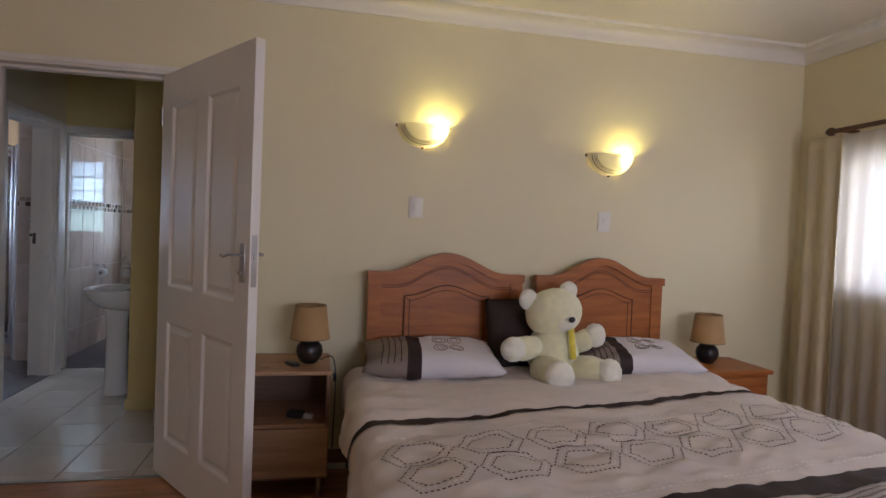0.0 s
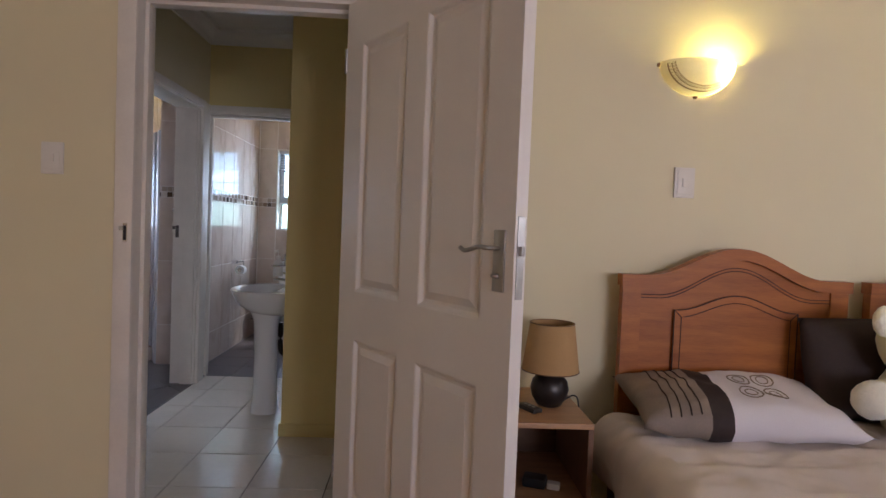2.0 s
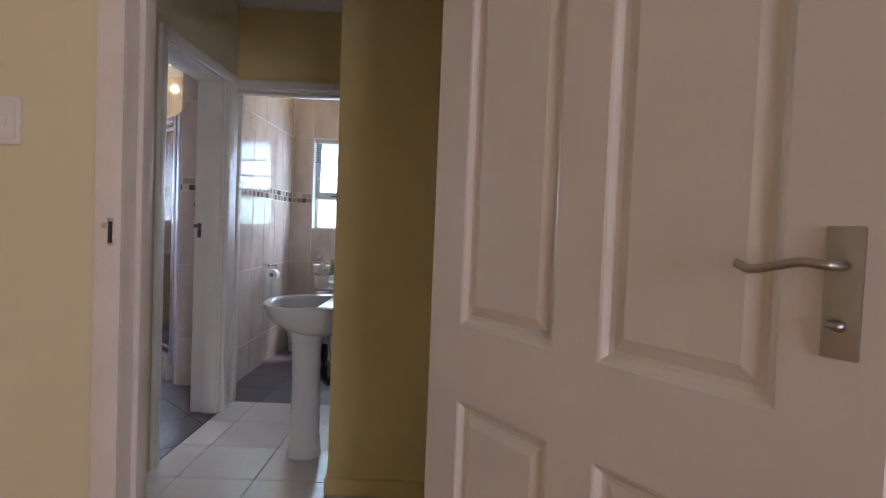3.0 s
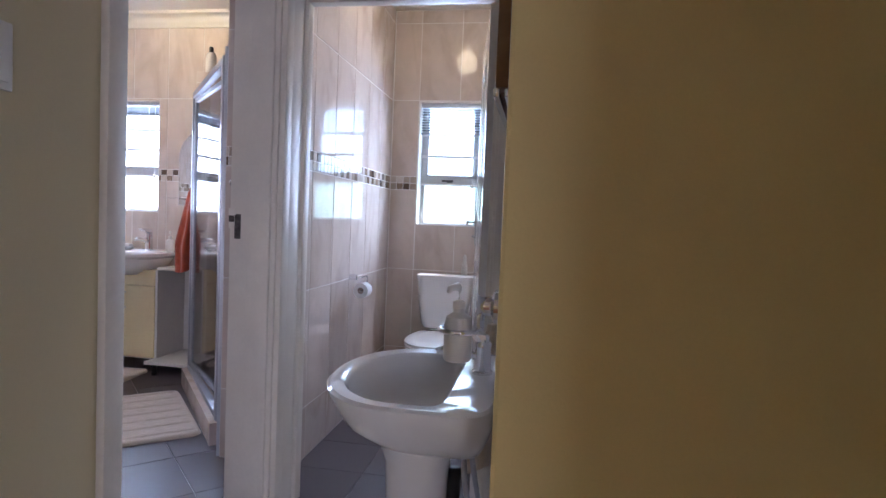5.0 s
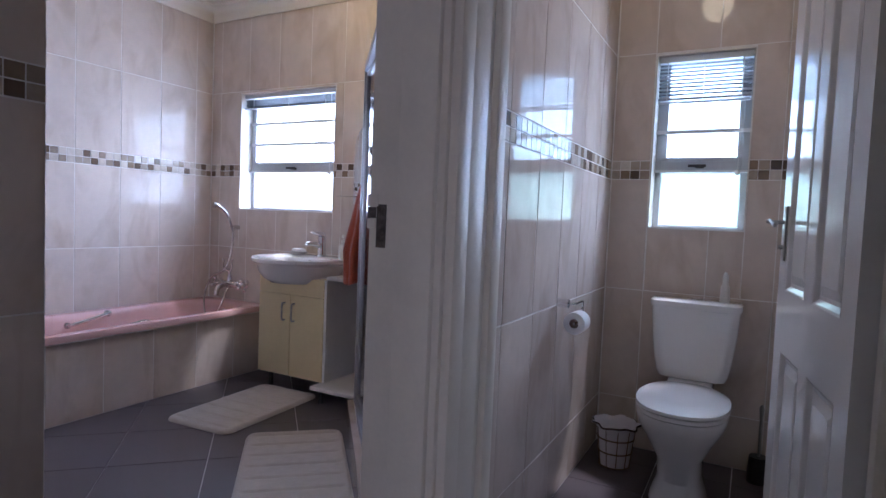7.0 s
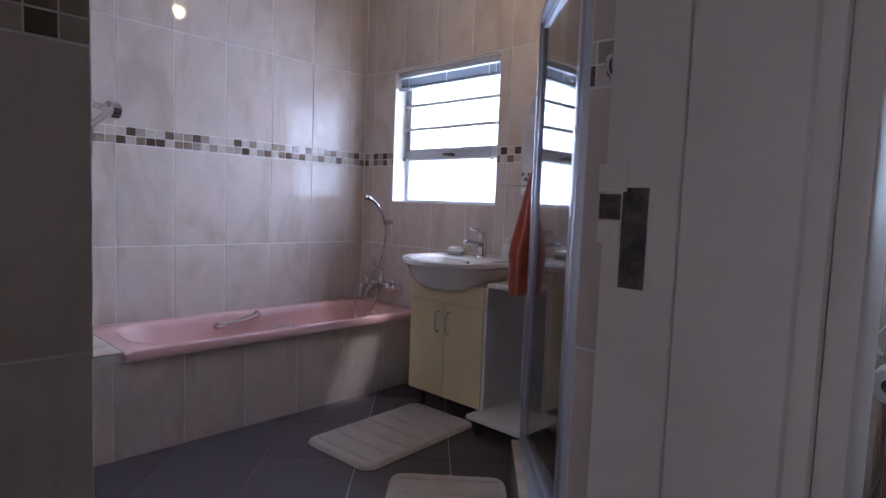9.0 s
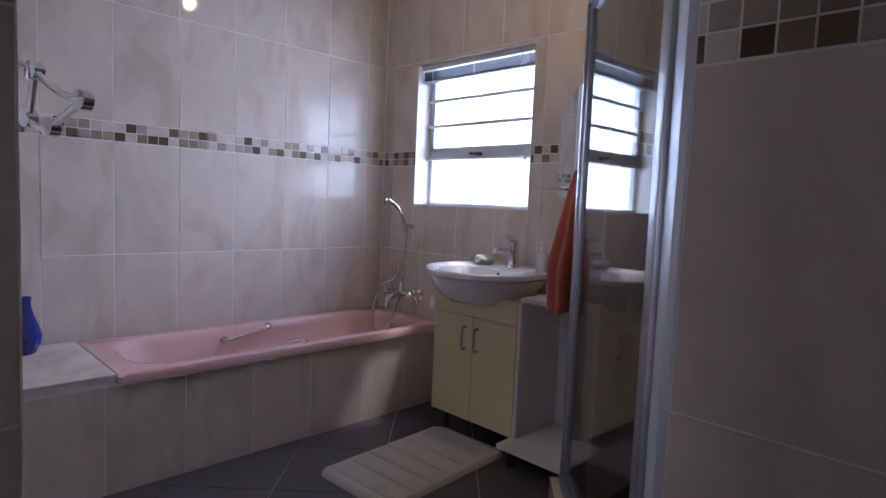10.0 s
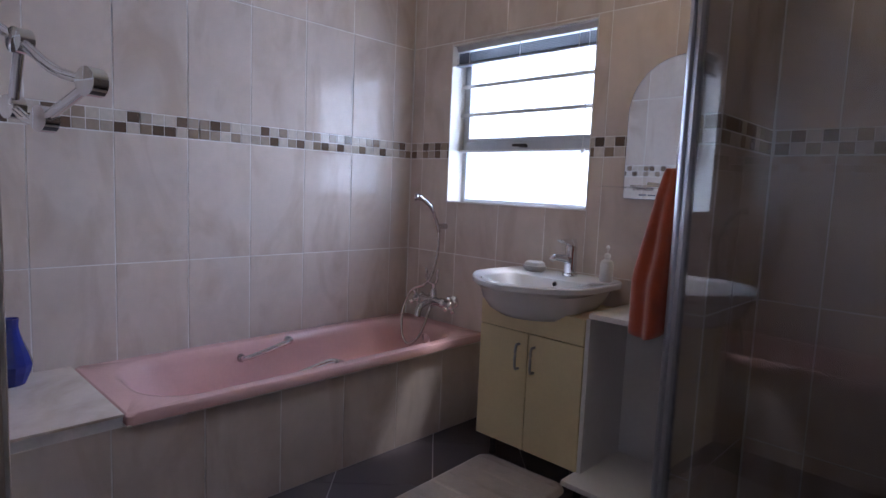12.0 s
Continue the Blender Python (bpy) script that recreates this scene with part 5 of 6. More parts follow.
part("soap", loft([rrect(-4.20, 7.08, hx, hy, 0.018, z) for hx, hy, z in ((0.038, 0.024, 0.878), (0.048, 0.031, 0.889), (0.045, 0.029, 0.905), (0.030, 0.018, 0.913))]), CERAMIC, dish, "white bar of soap", smooth=True)

mir = thing("bathroom_mirror", "frameless arched mirror with a glass shelf on the tiles", "mirror")
mx0, mx1, mz0, ms = -3.83, -3.378, 1.222, 1.575
outline = [(mx0, mz0), (mx1, mz0)] + [((mx0 + mx1) / 2 + (mx1 - mx0) / 2 * math.cos(a), ms + 0.228 * math.sin(a)) for a in [math.pi * i / 28 for i in range(29)]]
part("mirror_glass", loft([[(x, 7.1845, z) for x, z in outline], [(x, 7.1785, z) for x, z in outline]]), MIRROR, mir)
part("bevel_edge", tube([(x, 7.180, z) for x, z in outline + outline[:1]], 0.002, 6), SATIN, mir)
part("glass_shelf", boxes((mx0 - 0.05, mx1 - 0.01, 7.06, 7.176, 1.266, 1.271), bevel=0.001), GLASS, mir, "clear glass shelf")
part("shelf_bracket", boxes((mx0 + 0.08, mx0 + 0.10, 7.10, 7.178, 1.258, 1.266), bevel=0.002), CHROME, mir)
part("shelf_bracket", boxes((mx1 - 0.10, mx1 - 0.08, 7.10, 7.178, 1.258, 1.266), bevel=0.002), CHROME, mir)
for x in (mx0 + 0.09, mx0 + 0.13):
    part("printed_mark", boxes((x - 0.018, x + 0.014, 7.1775, 7.1785, 1.236, 1.242)), SATIN, mir)
tbx = thing("toothbrush", "toothbrush and tube lying on the glass shelf", "toothbrush")
part("brush", tube([(-3.77, 7.12, 1.276), (-3.62, 7.10, 1.276)], 0.004, 8), WHITE, tbx, smooth=True)
part("tube", loft([[(-3.70 + 0.03 * i, 7.135 + 0.014 * math.cos(a), 1.283 + (0.011 - 0.002 * i) * math.sin(a)) for a in [2 * math.pi * j / 10 for j in range(10)]] for i in range(5)]), SOAP_CLEAR, tbx, smooth=True)


def towel_ring(at, label, r):
    t = thing("towel_ring", label, "towel ring", at=at)
    part("mount", turned([(0.024, 0), (0.024, 0.006), (0.012, 0.012), (0.010, 0.045)], 0, 0, 0, 18), CHROME, t, smooth=True).matrix_basis = pose(0, 0, 0, 90)
    part("ring", tube(arc((0, -0.045, -r), r, 0, 360, (1, 0, 0), (0, 0, 1), 40), 0.0045, 8), CHROME, t, smooth="all")
    return t


def hung_towel(name, x, y, ztop, zbot, wx, wy, mat, label, seed):
    """A towel pulled through a ring, hanging in soft folds."""
    t = thing(name, label, "towel")
    rings = []
    for j in range(31):
        v = j / 30
        k = 0.30 + 0.70 * min(1.0, v * 1.5) ** 0.8
        row = []
        for i in range(56):
            a = 2 * math.pi * i / 56
            fold = 1 + 0.20 * math.sin(5 * a + 2.0 * v + seed) * (0.4 + 0.6 * v) + 0.10 * noise.noise((math.cos(a) * 2, math.sin(a) * 2, v * 3 + seed))
            z = ztop + (zbot - ztop) * v + (0.05 * math.sin(a + seed) if v > 0.9 else 0.05 * math.sin(a + seed) * v)
            row.append((x + wx * k * fold * math.cos(a), y + wy * k * fold * math.sin(a), z))
        rings.append(row)
    part("cloth", loft(rings), mat, t, smooth="all")
    return t


towel_ring(pose(-3.375, 6.815, 1.45, 0, 0, -90), "chrome towel ring on the half-height tiled wall", 0.085)
hung_towel("towel", -3.45, 6.80, 1.33, 0.80, 0.09, 0.13, TOWEL, "orange bath towel hanging from the ring", 0.6)

SA, SB = Vector((-3.37, 6.66)), Vector((-2.642, 5.795))
SL = (SB - SA).length
SANG = math.degrees(math.atan2(SB.y - SA.y, SB.x - SA.x))
kerb = structure("shower_kerb", boxes((-0.03, SL + 0.01, -0.05, 0.05, 0.0, 0.115)), TILE, "tiled kerb under the shower screen", "kerb")
kerb.matrix_basis = pose(SA.x, SA.y, 0, 0, 0, SANG)
bm = bmesh.new()
bm.faces.new([bm.verts.new((x, y, 0.03)) for x, y in ((-3.27, 6.60), (-2.55, 5.84), (-2.29, 5.87), (-2.29, 7.19), (-3.27, 7.19))])
bmesh.ops.solidify(bm, geom=bm.faces[:], thickness=0.02)
structure("shower_floor", bm, DARK_TILE, "dark shower floor", "shower floor")
shower = thing("shower_screen", "framed glass shower door standing slightly ajar across the corner", "shower screen", at=pose(SA.x, SA.y, 0, 0, 0, SANG))
part("post", boxes((0.0, 0.032, -0.018, 0.018, 0.117, 1.955), bevel=0.004), SATIN, shower, smooth=True)
part("post", boxes((SL - 0.045, SL, -0.022, 0.022, 0.117, 1.955), bevel=0.006), SATIN, shower, smooth=True)
part("post", boxes((SL - 0.085, SL - 0.050, -0.016, 0.016, 0.117, 1.955), bevel=0.008), SATIN, shower, smooth=True)
part("bottom_rail", boxes((0.032, SL - 0.085, -0.018, 0.018, 0.117, 0.150), bevel=0.004), SATIN, shower, smooth=True)
part("top_rail", boxes((0.032, SL - 0.085, -0.020, 0.020, 1.915, 1.955), bevel=0.004), SATIN, shower, smooth=True)
dr = part("door_frame", boxes((0.036, 0.070, -0.012, 0.012, 0.155, 1.91), (SL - 0.112, SL - 0.090, -0.012, 0.012, 0.155, 1.91), (0.070, SL - 0.112, -0.012, 0.012, 0.155, 0.180), (0.070, SL - 0.112, -0.012, 0.012, 1.885, 1.91), bevel=0.003), SATIN, shower, smooth=True)
dr.matrix_basis = pose(0, 0, 0, 0, 0, 3.6)
gl = part("glass_panel", boxes((0.070, SL - 0.112, -0.0025, 0.0025, 0.18, 1.885)), SHOWER_GLASS, dr, "clear shower glass")
gl.visible_shadow = False
NIB = Vector((-2.559, 5.648))
strip = part("side_strip", boxes((0.002, (NIB - SB).length - 0.004, -0.010, 0.010, 0.002, 1.955), bevel=0.003), FRAME_ALU, shower, "grey strip between the post and the tiled wall", smooth=True)
strip.matrix_basis = shower.matrix_basis.inverted() @ pose(SB.x, SB.y, 0, 0, 0, math.degrees(math.atan2(NIB.y - SB.y, NIB.x - SB.x)))
bt = thing("shampoo_bottle", "white shampoo bottle with black cap on the wall top", "bottle")
part("bottle", loft([ring(-3.32, 6.75, 2.105 + h, rx, rx * 0.62, 24) for h, rx in ((0, 0.034), (0.01, 0.038), (0.11, 0.038), (0.135, 0.030), (0.145, 0.014))]), SOAP_CLEAR, bt, smooth=True)
part("cap", turned([(0.014, 0.143), (0.014, 0.175), (0.010, 0.18)], -3.32, 6.75, 2.105, 16), BLACK, bt, smooth=True)


hk = thing("wall_hook", "small chrome hook beside the bathroom door frame", "hook", at=pose(-2.203, 5.098, 1.29, 0, -90))
part("rose", turned([(0.012, 0.0), (0.012, 0.003), (0.006, 0.005)], 0, 0, 0, 16), CHROME, hk, smooth=True)
part("ring", tube(arc((0, 0, 0.008), 0.009, 0, 360, (1, 0, 0), (0, 1, 0), 20), 0.0028, 8), CHROME, hk, smooth="all")
part("eye", turned([(0.0075, 0.005), (0.007, 0.010), (0.003, 0.011)], 0, 0, 0, 14), BLACK, hk, "dark centre")


def bath_mat(cx, cy, hx, hy, turn, label):
    """A plush mat with rounded corners and pressed channels across it."""
    m = thing("bath_mat", label, "bath mat", group="bath mats", at=pose(cx, cy, 0.0, 0, 0, turn))
    rim = 0.03
    n = 7

    def f(u, v):
        x, y = (2 * u - 1) * hx, (2 * v - 1) * hy
        dx, dy = hx - abs(x), hy - abs(y)
        if dx < 0.06 and dy < 0.06:
            c = Vector((0.06 - dx, 0.06 - dy))
            if c.length > 0.06:
                c = c.normalized() * 0.06
                x, y = math.copysign(hx - 0.06 + c.x, x), math.copysign(hy - 0.06 + c.y, y)
            d = 0.06 - c.length
        else:
            d = min(dx, dy)
        e = min(1.0, max(d, 0) / 0.022)
        z = 0.003 + 0.017 * math.sqrt(max(0.0, 1 - (1 - e) ** 2))
        if d > rim:
            p = ((y + hy) / (2 * hy) * n) % 1.0
            z -= 0.009 * math.exp(-((p - 0.5) / 0.055) ** 2) * min(1.0, (d - rim) / 0.012)
        return Vector((x, y, z + 0.0012 * noise.noise((x * 40, y * 40, cx))))

    part("surface", grid_sheet(40, 110, f), MAT, m, smooth="all")
    part("backing", loft([rrect(0, 0, hx, hy, 0.06, 0.0005), rrect(0, 0, hx, hy, 0.06, 0.003)]), MAT, m)
    return m


bath_mat(-3.244, 6.03, 0.24, 0.425, 42, "beige plush bath mat with pressed channels by the shower")
bath_mat(-4.03, 6.49, 0.225, 0.385, 3, "beige plush bath mat in front of the vanity")

# ---- toilet ----
toilet = thing("toilet", "white ceramic close-coupled toilet with closed lid", "toilet")
tx = -1.705
part("cistern", loft([rrect(tx, 7.085, hx, hy, 0.055, z) for hx, hy, z in ((0.120, 0.060, 0.435), (0.148, 0.080, 0.443), (0.160, 0.088, 0.470), (0.173, 0.093, 0.55), (0.186, 0.096, 0.66), (0.194, 0.098, 0.775))]), CERAMIC, toilet, smooth=True)
lid = part("cistern_lid", loft([rrect(tx, 7.083, hx, hy, 0.055, z) for hx, hy, z in ((0.198, 0.100, 0.776), (0.202, 0.101, 0.790), (0.200, 0.100, 0.806), (0.188, 0.090, 0.814))]), CERAMIC, toilet, smooth=True)
part("flush_button", turned([(0.024, 0.813), (0.024, 0.820), (0.018, 0.822)], tx, 7.09, 0, 20), CHROME, lid, smooth=True)
part("bowl", loft([ring(tx, y, z, rx, ry, 36, 2.4) for y, z, rx, ry in ((6.75, 0.0, 0.115, 0.21), (6.75, 0.02, 0.112, 0.205), (6.76, 0.10, 0.088, 0.17), (6.75, 0.19, 0.095, 0.19), (6.735, 0.28, 0.140, 0.235), (6.715, 0.345, 0.172, 0.262), (6.71, 0.385, 0.180, 0.270), (6.71, 0.396, 0.176, 0.266))]), CERAMIC, toilet, smooth=True)
part("seat", loft([ring(tx, 6.705, z, rx, ry, 40, 2.3) for z, rx, ry in ((0.398, 0.176, 0.258), (0.402, 0.184, 0.266), (0.412, 0.184, 0.266), (0.416, 0.180, 0.262))]), CERAMIC, toilet, smooth=True)
part("lid", loft([ring(tx, 6.705, z, rx, ry, 40, 2.3) for z, rx, ry in ((0.419, 0.180, 0.260), (0.422, 0.185, 0.266), (0.434, 0.184, 0.264), (0.443, 0.165, 0.240), (0.447, 0.10, 0.16))]), CERAMIC, toilet, smooth=True)
part("hinge_block", boxes((tx - 0.09, tx + 0.09, 6.945, 6.985, 0.396, 0.432), bevel=0.006), CERAMIC, toilet, smooth=True)
part("pan_neck", boxes((tx - 0.10, tx + 0.10, 6.93, 7.15, 0.20, 0.436), bevel=0.02), CERAMIC, toilet, smooth=True)
fr = thing("air_freshener", "small translucent air freshener standing on the cistern", "air freshener")
part("body", turned([(0.020, 0), (0.022, 0.004), (0.020, 0.07), (0.013, 0.085), (0.013, 0.12), (0.006, 0.14)], -1.585, 7.10, 0.814, 18), SOAP_CLEAR, fr, smooth=True)
brush = thing("toilet_brush", "dark toilet brush holder beside the toilet", "toilet brush")
part("holder", turned([(0.045, 0), (0.048, 0.01), (0.040, 0.12), (0.036, 0.12)], -1.40, 7.08, 0, 20), BLACK, brush, smooth=True)
part("handle", turned([(0.006, 0.08), (0.006, 0.30), (0.011, 0.34), (0.004, 0.36)], -1.40, 7.08, 0, 12), NICKEL, brush, smooth=True)
wbin = thing("waste_basket", "small white cloth-lined wire basket with dark rim", "waste bin")
bx, by = -2.01, 6.90
def frill(r, h, wave):
    """A gathered edge: a ring that runs in and out and up and down."""
    return [(bx + (r + wave * math.sin(9 * a)) * math.cos(a), by + (r + wave * math.sin(9 * a)) * math.sin(a), h + 0.6 * wave * math.sin(5 * a + 1)) for a in [2 * math.pi * i / 54 for i in range(54)]]


part("liner", loft([frill(r, h, w) for r, h, w in ((0.066, 0.004, 0), (0.068, 0.01, 0), (0.088, 0.185, 0.001), (0.094, 0.196, 0.003), (0.108, 0.205, 0.008), (0.104, 0.212, 0.008), (0.090, 0.202, 0.003), (0.080, 0.190, 0), (0.062, 0.014, 0))]), PILLOW, wbin, "gathered cream cloth liner", smooth=True)
part("frill_edge", tube(frill(0.108, 0.207, 0.008) + frill(0.108, 0.207, 0.008)[:1], 0.0045, 6), BROWN, wbin, "dark brown frilled edge")
for h, r in ((0.006, 0.072), (0.075, 0.0795), (0.14, 0.0865)):
    part("wire_hoop", tube([(bx + r * math.cos(a), by + r * math.sin(a), h) for a in [2 * math.pi * i / 28 for i in range(29)]], 0.0032, 6), BRASS, wbin)
for i in range(10):
    a = 2 * math.pi * i / 10
    part("wire", tube([(bx + 0.070 * math.cos(a), by + 0.070 * math.sin(a), 0.006), (bx + 0.091 * math.cos(a), by + 0.091 * math.sin(a), 0.188)], 0.0022, 6), BRASS, wbin)
rh = thing("toilet_roll_holder", "chrome toilet roll holder on the tiled wall", "roll holder")
part("mount", tube([(-2.158, 6.335, 0.835), (-2.115, 6.335, 0.835)], 0.017, 14), CHROME, rh, smooth=True)
part("arm", tube(bezier([(-2.115, 6.335, 0.835), (-2.092, 6.345, 0.835), (-2.09, 6.44, 0.835), (-2.09, 6.455, 0.82), (-2.09, 6.45, 0.765), (-2.09, 6.43, 0.757), (-2.09, 6.33, 0.757)], 6), 0.005, 8), CHROME, rh, smooth="all")
rl = thing("toilet_roll", "white toilet paper roll on its holder", "toilet roll")
part("paper", loft([[(-2.09 + r * math.cos(a), y, 0.757 + r * math.sin(a)) for a in [2 * math.pi * i / 28 for i in range(28)]] for r, y in ((0.019, 6.335), (0.043, 6.335), (0.044, 6.338), (0.044, 6.422), (0.043, 6.425), (0.019, 6.425))], False, False), PAPER, rl, smooth=True)
part("core", loft([[(-2.09 + 0.019 * math.cos(a), y, 0.757 + 0.019 * math.sin(a)) for a in [2 * math.pi * i / 20 for i in range(20)]] for y in (6.336, 6.424)], False, False), OAK_DARK, rl, "cardboard core", smooth=True)

# ---- basin recess in the passage ----
hand = thing("pedestal_basin", "white ceramic pedestal basin against the tiled wall", "basin")
hput = lambda a, d, z: (-1.157 - d, 4.515 + a, z)
part("bowl", loft([
    d_ring(hput, 0.10, 0.06, 0.26, 0.635), d_ring(hput, 0.17, 0.03, 0.33, 0.668), d_ring(hput, 0.232, 0.012, 0.378, 0.712), d_ring(hput, 0.266, 0.0, 0.399, 0.755), d_ring(hput, 0.282, 0.0, 0.413, 0.785),
    d_ring(hput, 0.284, 0.0, 0.416, 0.797), d_ring(hput, 0.276, 0.004, 0.409, 0.803), d_ring(hput, 0.240, 0.105, 0.378, 0.800, mid=0.38), d_ring(hput, 0.230, 0.115, 0.368, 0.790, mid=0.38), d_ring(hput, 0.205, 0.13, 0.345, 0.715, mid=0.4), d_ring(hput, 0.13, 0.15, 0.29, 0.665), d_ring(hput, 0.03, 0.20, 0.24, 0.66)]), CERAMIC, hand, smooth=True)
part("pedestal", loft([ring(-1.352, 4.505, z, rx, ry, 32, 2.6) for z, rx, ry in ((0.0, 0.085, 0.088), (0.02, 0.083, 0.086), (0.10, 0.074, 0.077), (0.40, 0.070, 0.073), (0.60, 0.080, 0.086), (0.66, 0.10, 0.11))]), CERAMIC, hand, smooth=True)
part("waste", turned([(0.02, 0.661), (0.022, 0.664), (0.004, 0.667)], -1.378, 4.515, 0, 16), CHROME, hand)
pip = thing("basin_pipes", "grey plastic trap and flexible pipes behind the pedestal", "pipes")
part("trap", tube(bezier([(-1.26, 4.50, 0.58), (-1.26, 4.50, 0.42), (-1.235, 4.50, 0.38), (-1.21, 4.50, 0.42), (-1.157, 4.50, 0.46)], 6), 0.017, 10), BLACK, pip, smooth="all")
for k, yy in ((0, 4.44), (1, 4.58)):
    part("flexible_pipe", tube(bezier([(-1.235, 4.515 + (0.03 if k else -0.03), 0.72), (-1.23, yy, 0.60), (-1.20, yy, 0.45), (-1.157, yy, 0.36)], 6), 0.007, 8), SATIN, pip, smooth="all")
    part("angle_valve", tube([(-1.157, yy, 0.36), (-1.19, yy, 0.36)], 0.013, 10), CHROME, pip, smooth=True)
mixer_tap(-1.21, 4.565, 0.803, -90, "chrome lever mixer tap on the pedestal basin", 0.72)
pump_bottle(-1.236, 4.272, 0.903, 0.96, -25, "clear liquid soap bottle held in a chrome ring")
hold = thing("soap_holder", "chrome wall bracket with a ring for the soap bottle", "soap holder")
part("mount", turned([(0.030, 0), (0.030, 0.008), (0.018, 0.014), (0.016, 0.032), (0.020, 0.038)], 0, 0, 0, 20), CHROME, hold, smooth=True).matrix_basis = pose(-1.156, 4.285, 1.015, 0, -90) @ Matrix.Scale(1.15, 4)
part("arm", tube(bezier([(-1.19, 4.285, 1.015), (-1.195, 4.284, 0.995), (-1.196, 4.283, 0.972), (-1.195, 4.28, 0.965)], 6), 0.011, 10), CHROME, hold, smooth="all")
part("ring", tube(arc((-1.236, 4.272, 0.965), 0.037, 0, 360, (1, 0, 0), (0, 1, 0), 36), 0.0055, 10), CHROME, hold, smooth="all")
towel_ring(pose(-1.156, 5.14, 0.955, 0, 0, -90), "chrome towel ring beside the toilet door", 0.075)
hung_towel("hand_towel", -1.228, 5.12, 0.83, 0.33, 0.06, 0.085, TOWEL_B, "beige hand towel hanging from the ring", 2.3)
wm = thing("wall_mirror", "mirror in a brown wooden frame with chrome lower strips", "mirror")
part("frame", boxes((-1.197, -1.157, 4.42, 4.48, 1.485, 2.20), (-1.197, -1.157, 4.84, 4.90, 1.485, 2.20), (-1.197, -1.157, 4.48, 4.84, 2.14, 2.20), (-1.197, -1.157, 4.48, 4.84, 1.485, 1.545), bevel=0.006), FRAME_WOOD, wm, smooth=True)
part("mirror_glass", boxes((-1.172, -1.166, 4.48, 4.84, 1.545, 2.14)), MIRROR, wm)
for x in (-1.194, -1.168):
    part("strip", boxes((x - 0.008, x + 0.008, 4.42, 4.90, 1.464, 1.483), bevel=0.004), CHROME, wm, "chrome lower strip", smooth=True)


# ---- ceiling lamps of the wet rooms ----
def globe_light(x, y, r, glow, label):
    """A round glass globe on a flat rose under the ceiling."""
    g = thing("ceiling_light", label, "ceiling light", group="ceiling lamps of the wet rooms")
    part("rose", turned([(0.055, 0.0), (0.055, -0.012), (0.045, -0.02), (0.02, -0.022)], x, y, TOP, 24), WHITE, g, smooth=True)
    part("globe", turned([(r * math.sin(a), -0.02 - r + r * math.cos(a)) for a in [math.pi * (0.12 + 0.88 * i / 16) for i in range(17)]], x, y, TOP, 28), glow, g, "lit warm glass globe", smooth=True)
    return g


globe_light(-3.66, 6.50, 0.042, GLOBE, "lit round glass ceiling lamp in the bathroom")
globe_light(-1.77, 6.27, 0.09, GLOBE_DIM, "lit round glass ceiling lamp in the toilet")


# ---- tiles and planks, piece by piece ----
PIECE = {}


def piece_mesh(w, h, t, mat, name):
    """A slab w x h, face towards -y, with bevelled edges; alike sizes share one mesh."""
    key = (round(w, 3), round(h, 3), t, mat.name)
    if key not in PIECE:
        b = min(0.0015, t * 0.4)
        w2, h2 = key[0] / 2, key[1] / 2
        v = [(sx * w2, 0, sz * h2) for sx, sz in ((-1, -1), (1, -1), (1, 1), (-1, 1))]
        v += [(sx * w2, -t + b, sz * h2) for sx, sz in ((-1, -1), (1, -1), (1, 1), (-1, 1))]
        v += [(sx * (w2 - b), -t, sz * (h2 - b)) for sx, sz in ((-1, -1), (1, -1), (1, 1), (-1, 1))]
        f = [(8, 9, 10, 11)] + [(i, (i + 1) % 4, 4 + (i + 1) % 4, 4 + i) for i in range(4)] + [(4 + i, 4 + (i + 1) % 4, 8 + (i + 1) % 4, 8 + i) for i in range(4)]
        me = bpy.data.meshes.new(name)
        me.from_pydata(v, [], f)
        me.materials.append(mat)
        PIECE[key] = me
    return PIECE[key]


def cut(r, holes):
    """What is left of a rectangle (a0, a1, z0, z1) outside the holes."""
    out = [r]
    for h in holes:
        nxt = []
        for a0, a1, z0, z1 in out:
            if h[0] >= a1 or h[1] <= a0 or h[2] >= z1 or h[3] <= z0:
                nxt.append((a0, a1, z0, z1))
                continue
            l, r_ = max(a0, h[0]), min(a1, h[1])
            if l > a0:
                nxt.append((a0, l, z0, z1))
            if r_ < a1:
                nxt.append((r_, a1, z0, z1))
            if h[2] > z0:
                nxt.append((l, r_, z0, h[2]))
            if h[3] < z1:
                nxt.append((l, r_, h[3], z1))
        out = nxt
    return out


def joints(a0, a1, phase, pitch):
    k = math.ceil((a0 - phase) / pitch + 0.08)
    out = [a0]
    while phase + k * pitch < a1 - 0.08 * pitch:
        out.append(phase + k * pitch)
        k += 1
    return out + [a1]


TURNS = {"-y": 0, "+x": 90, "+y": 180, "-x": -90}


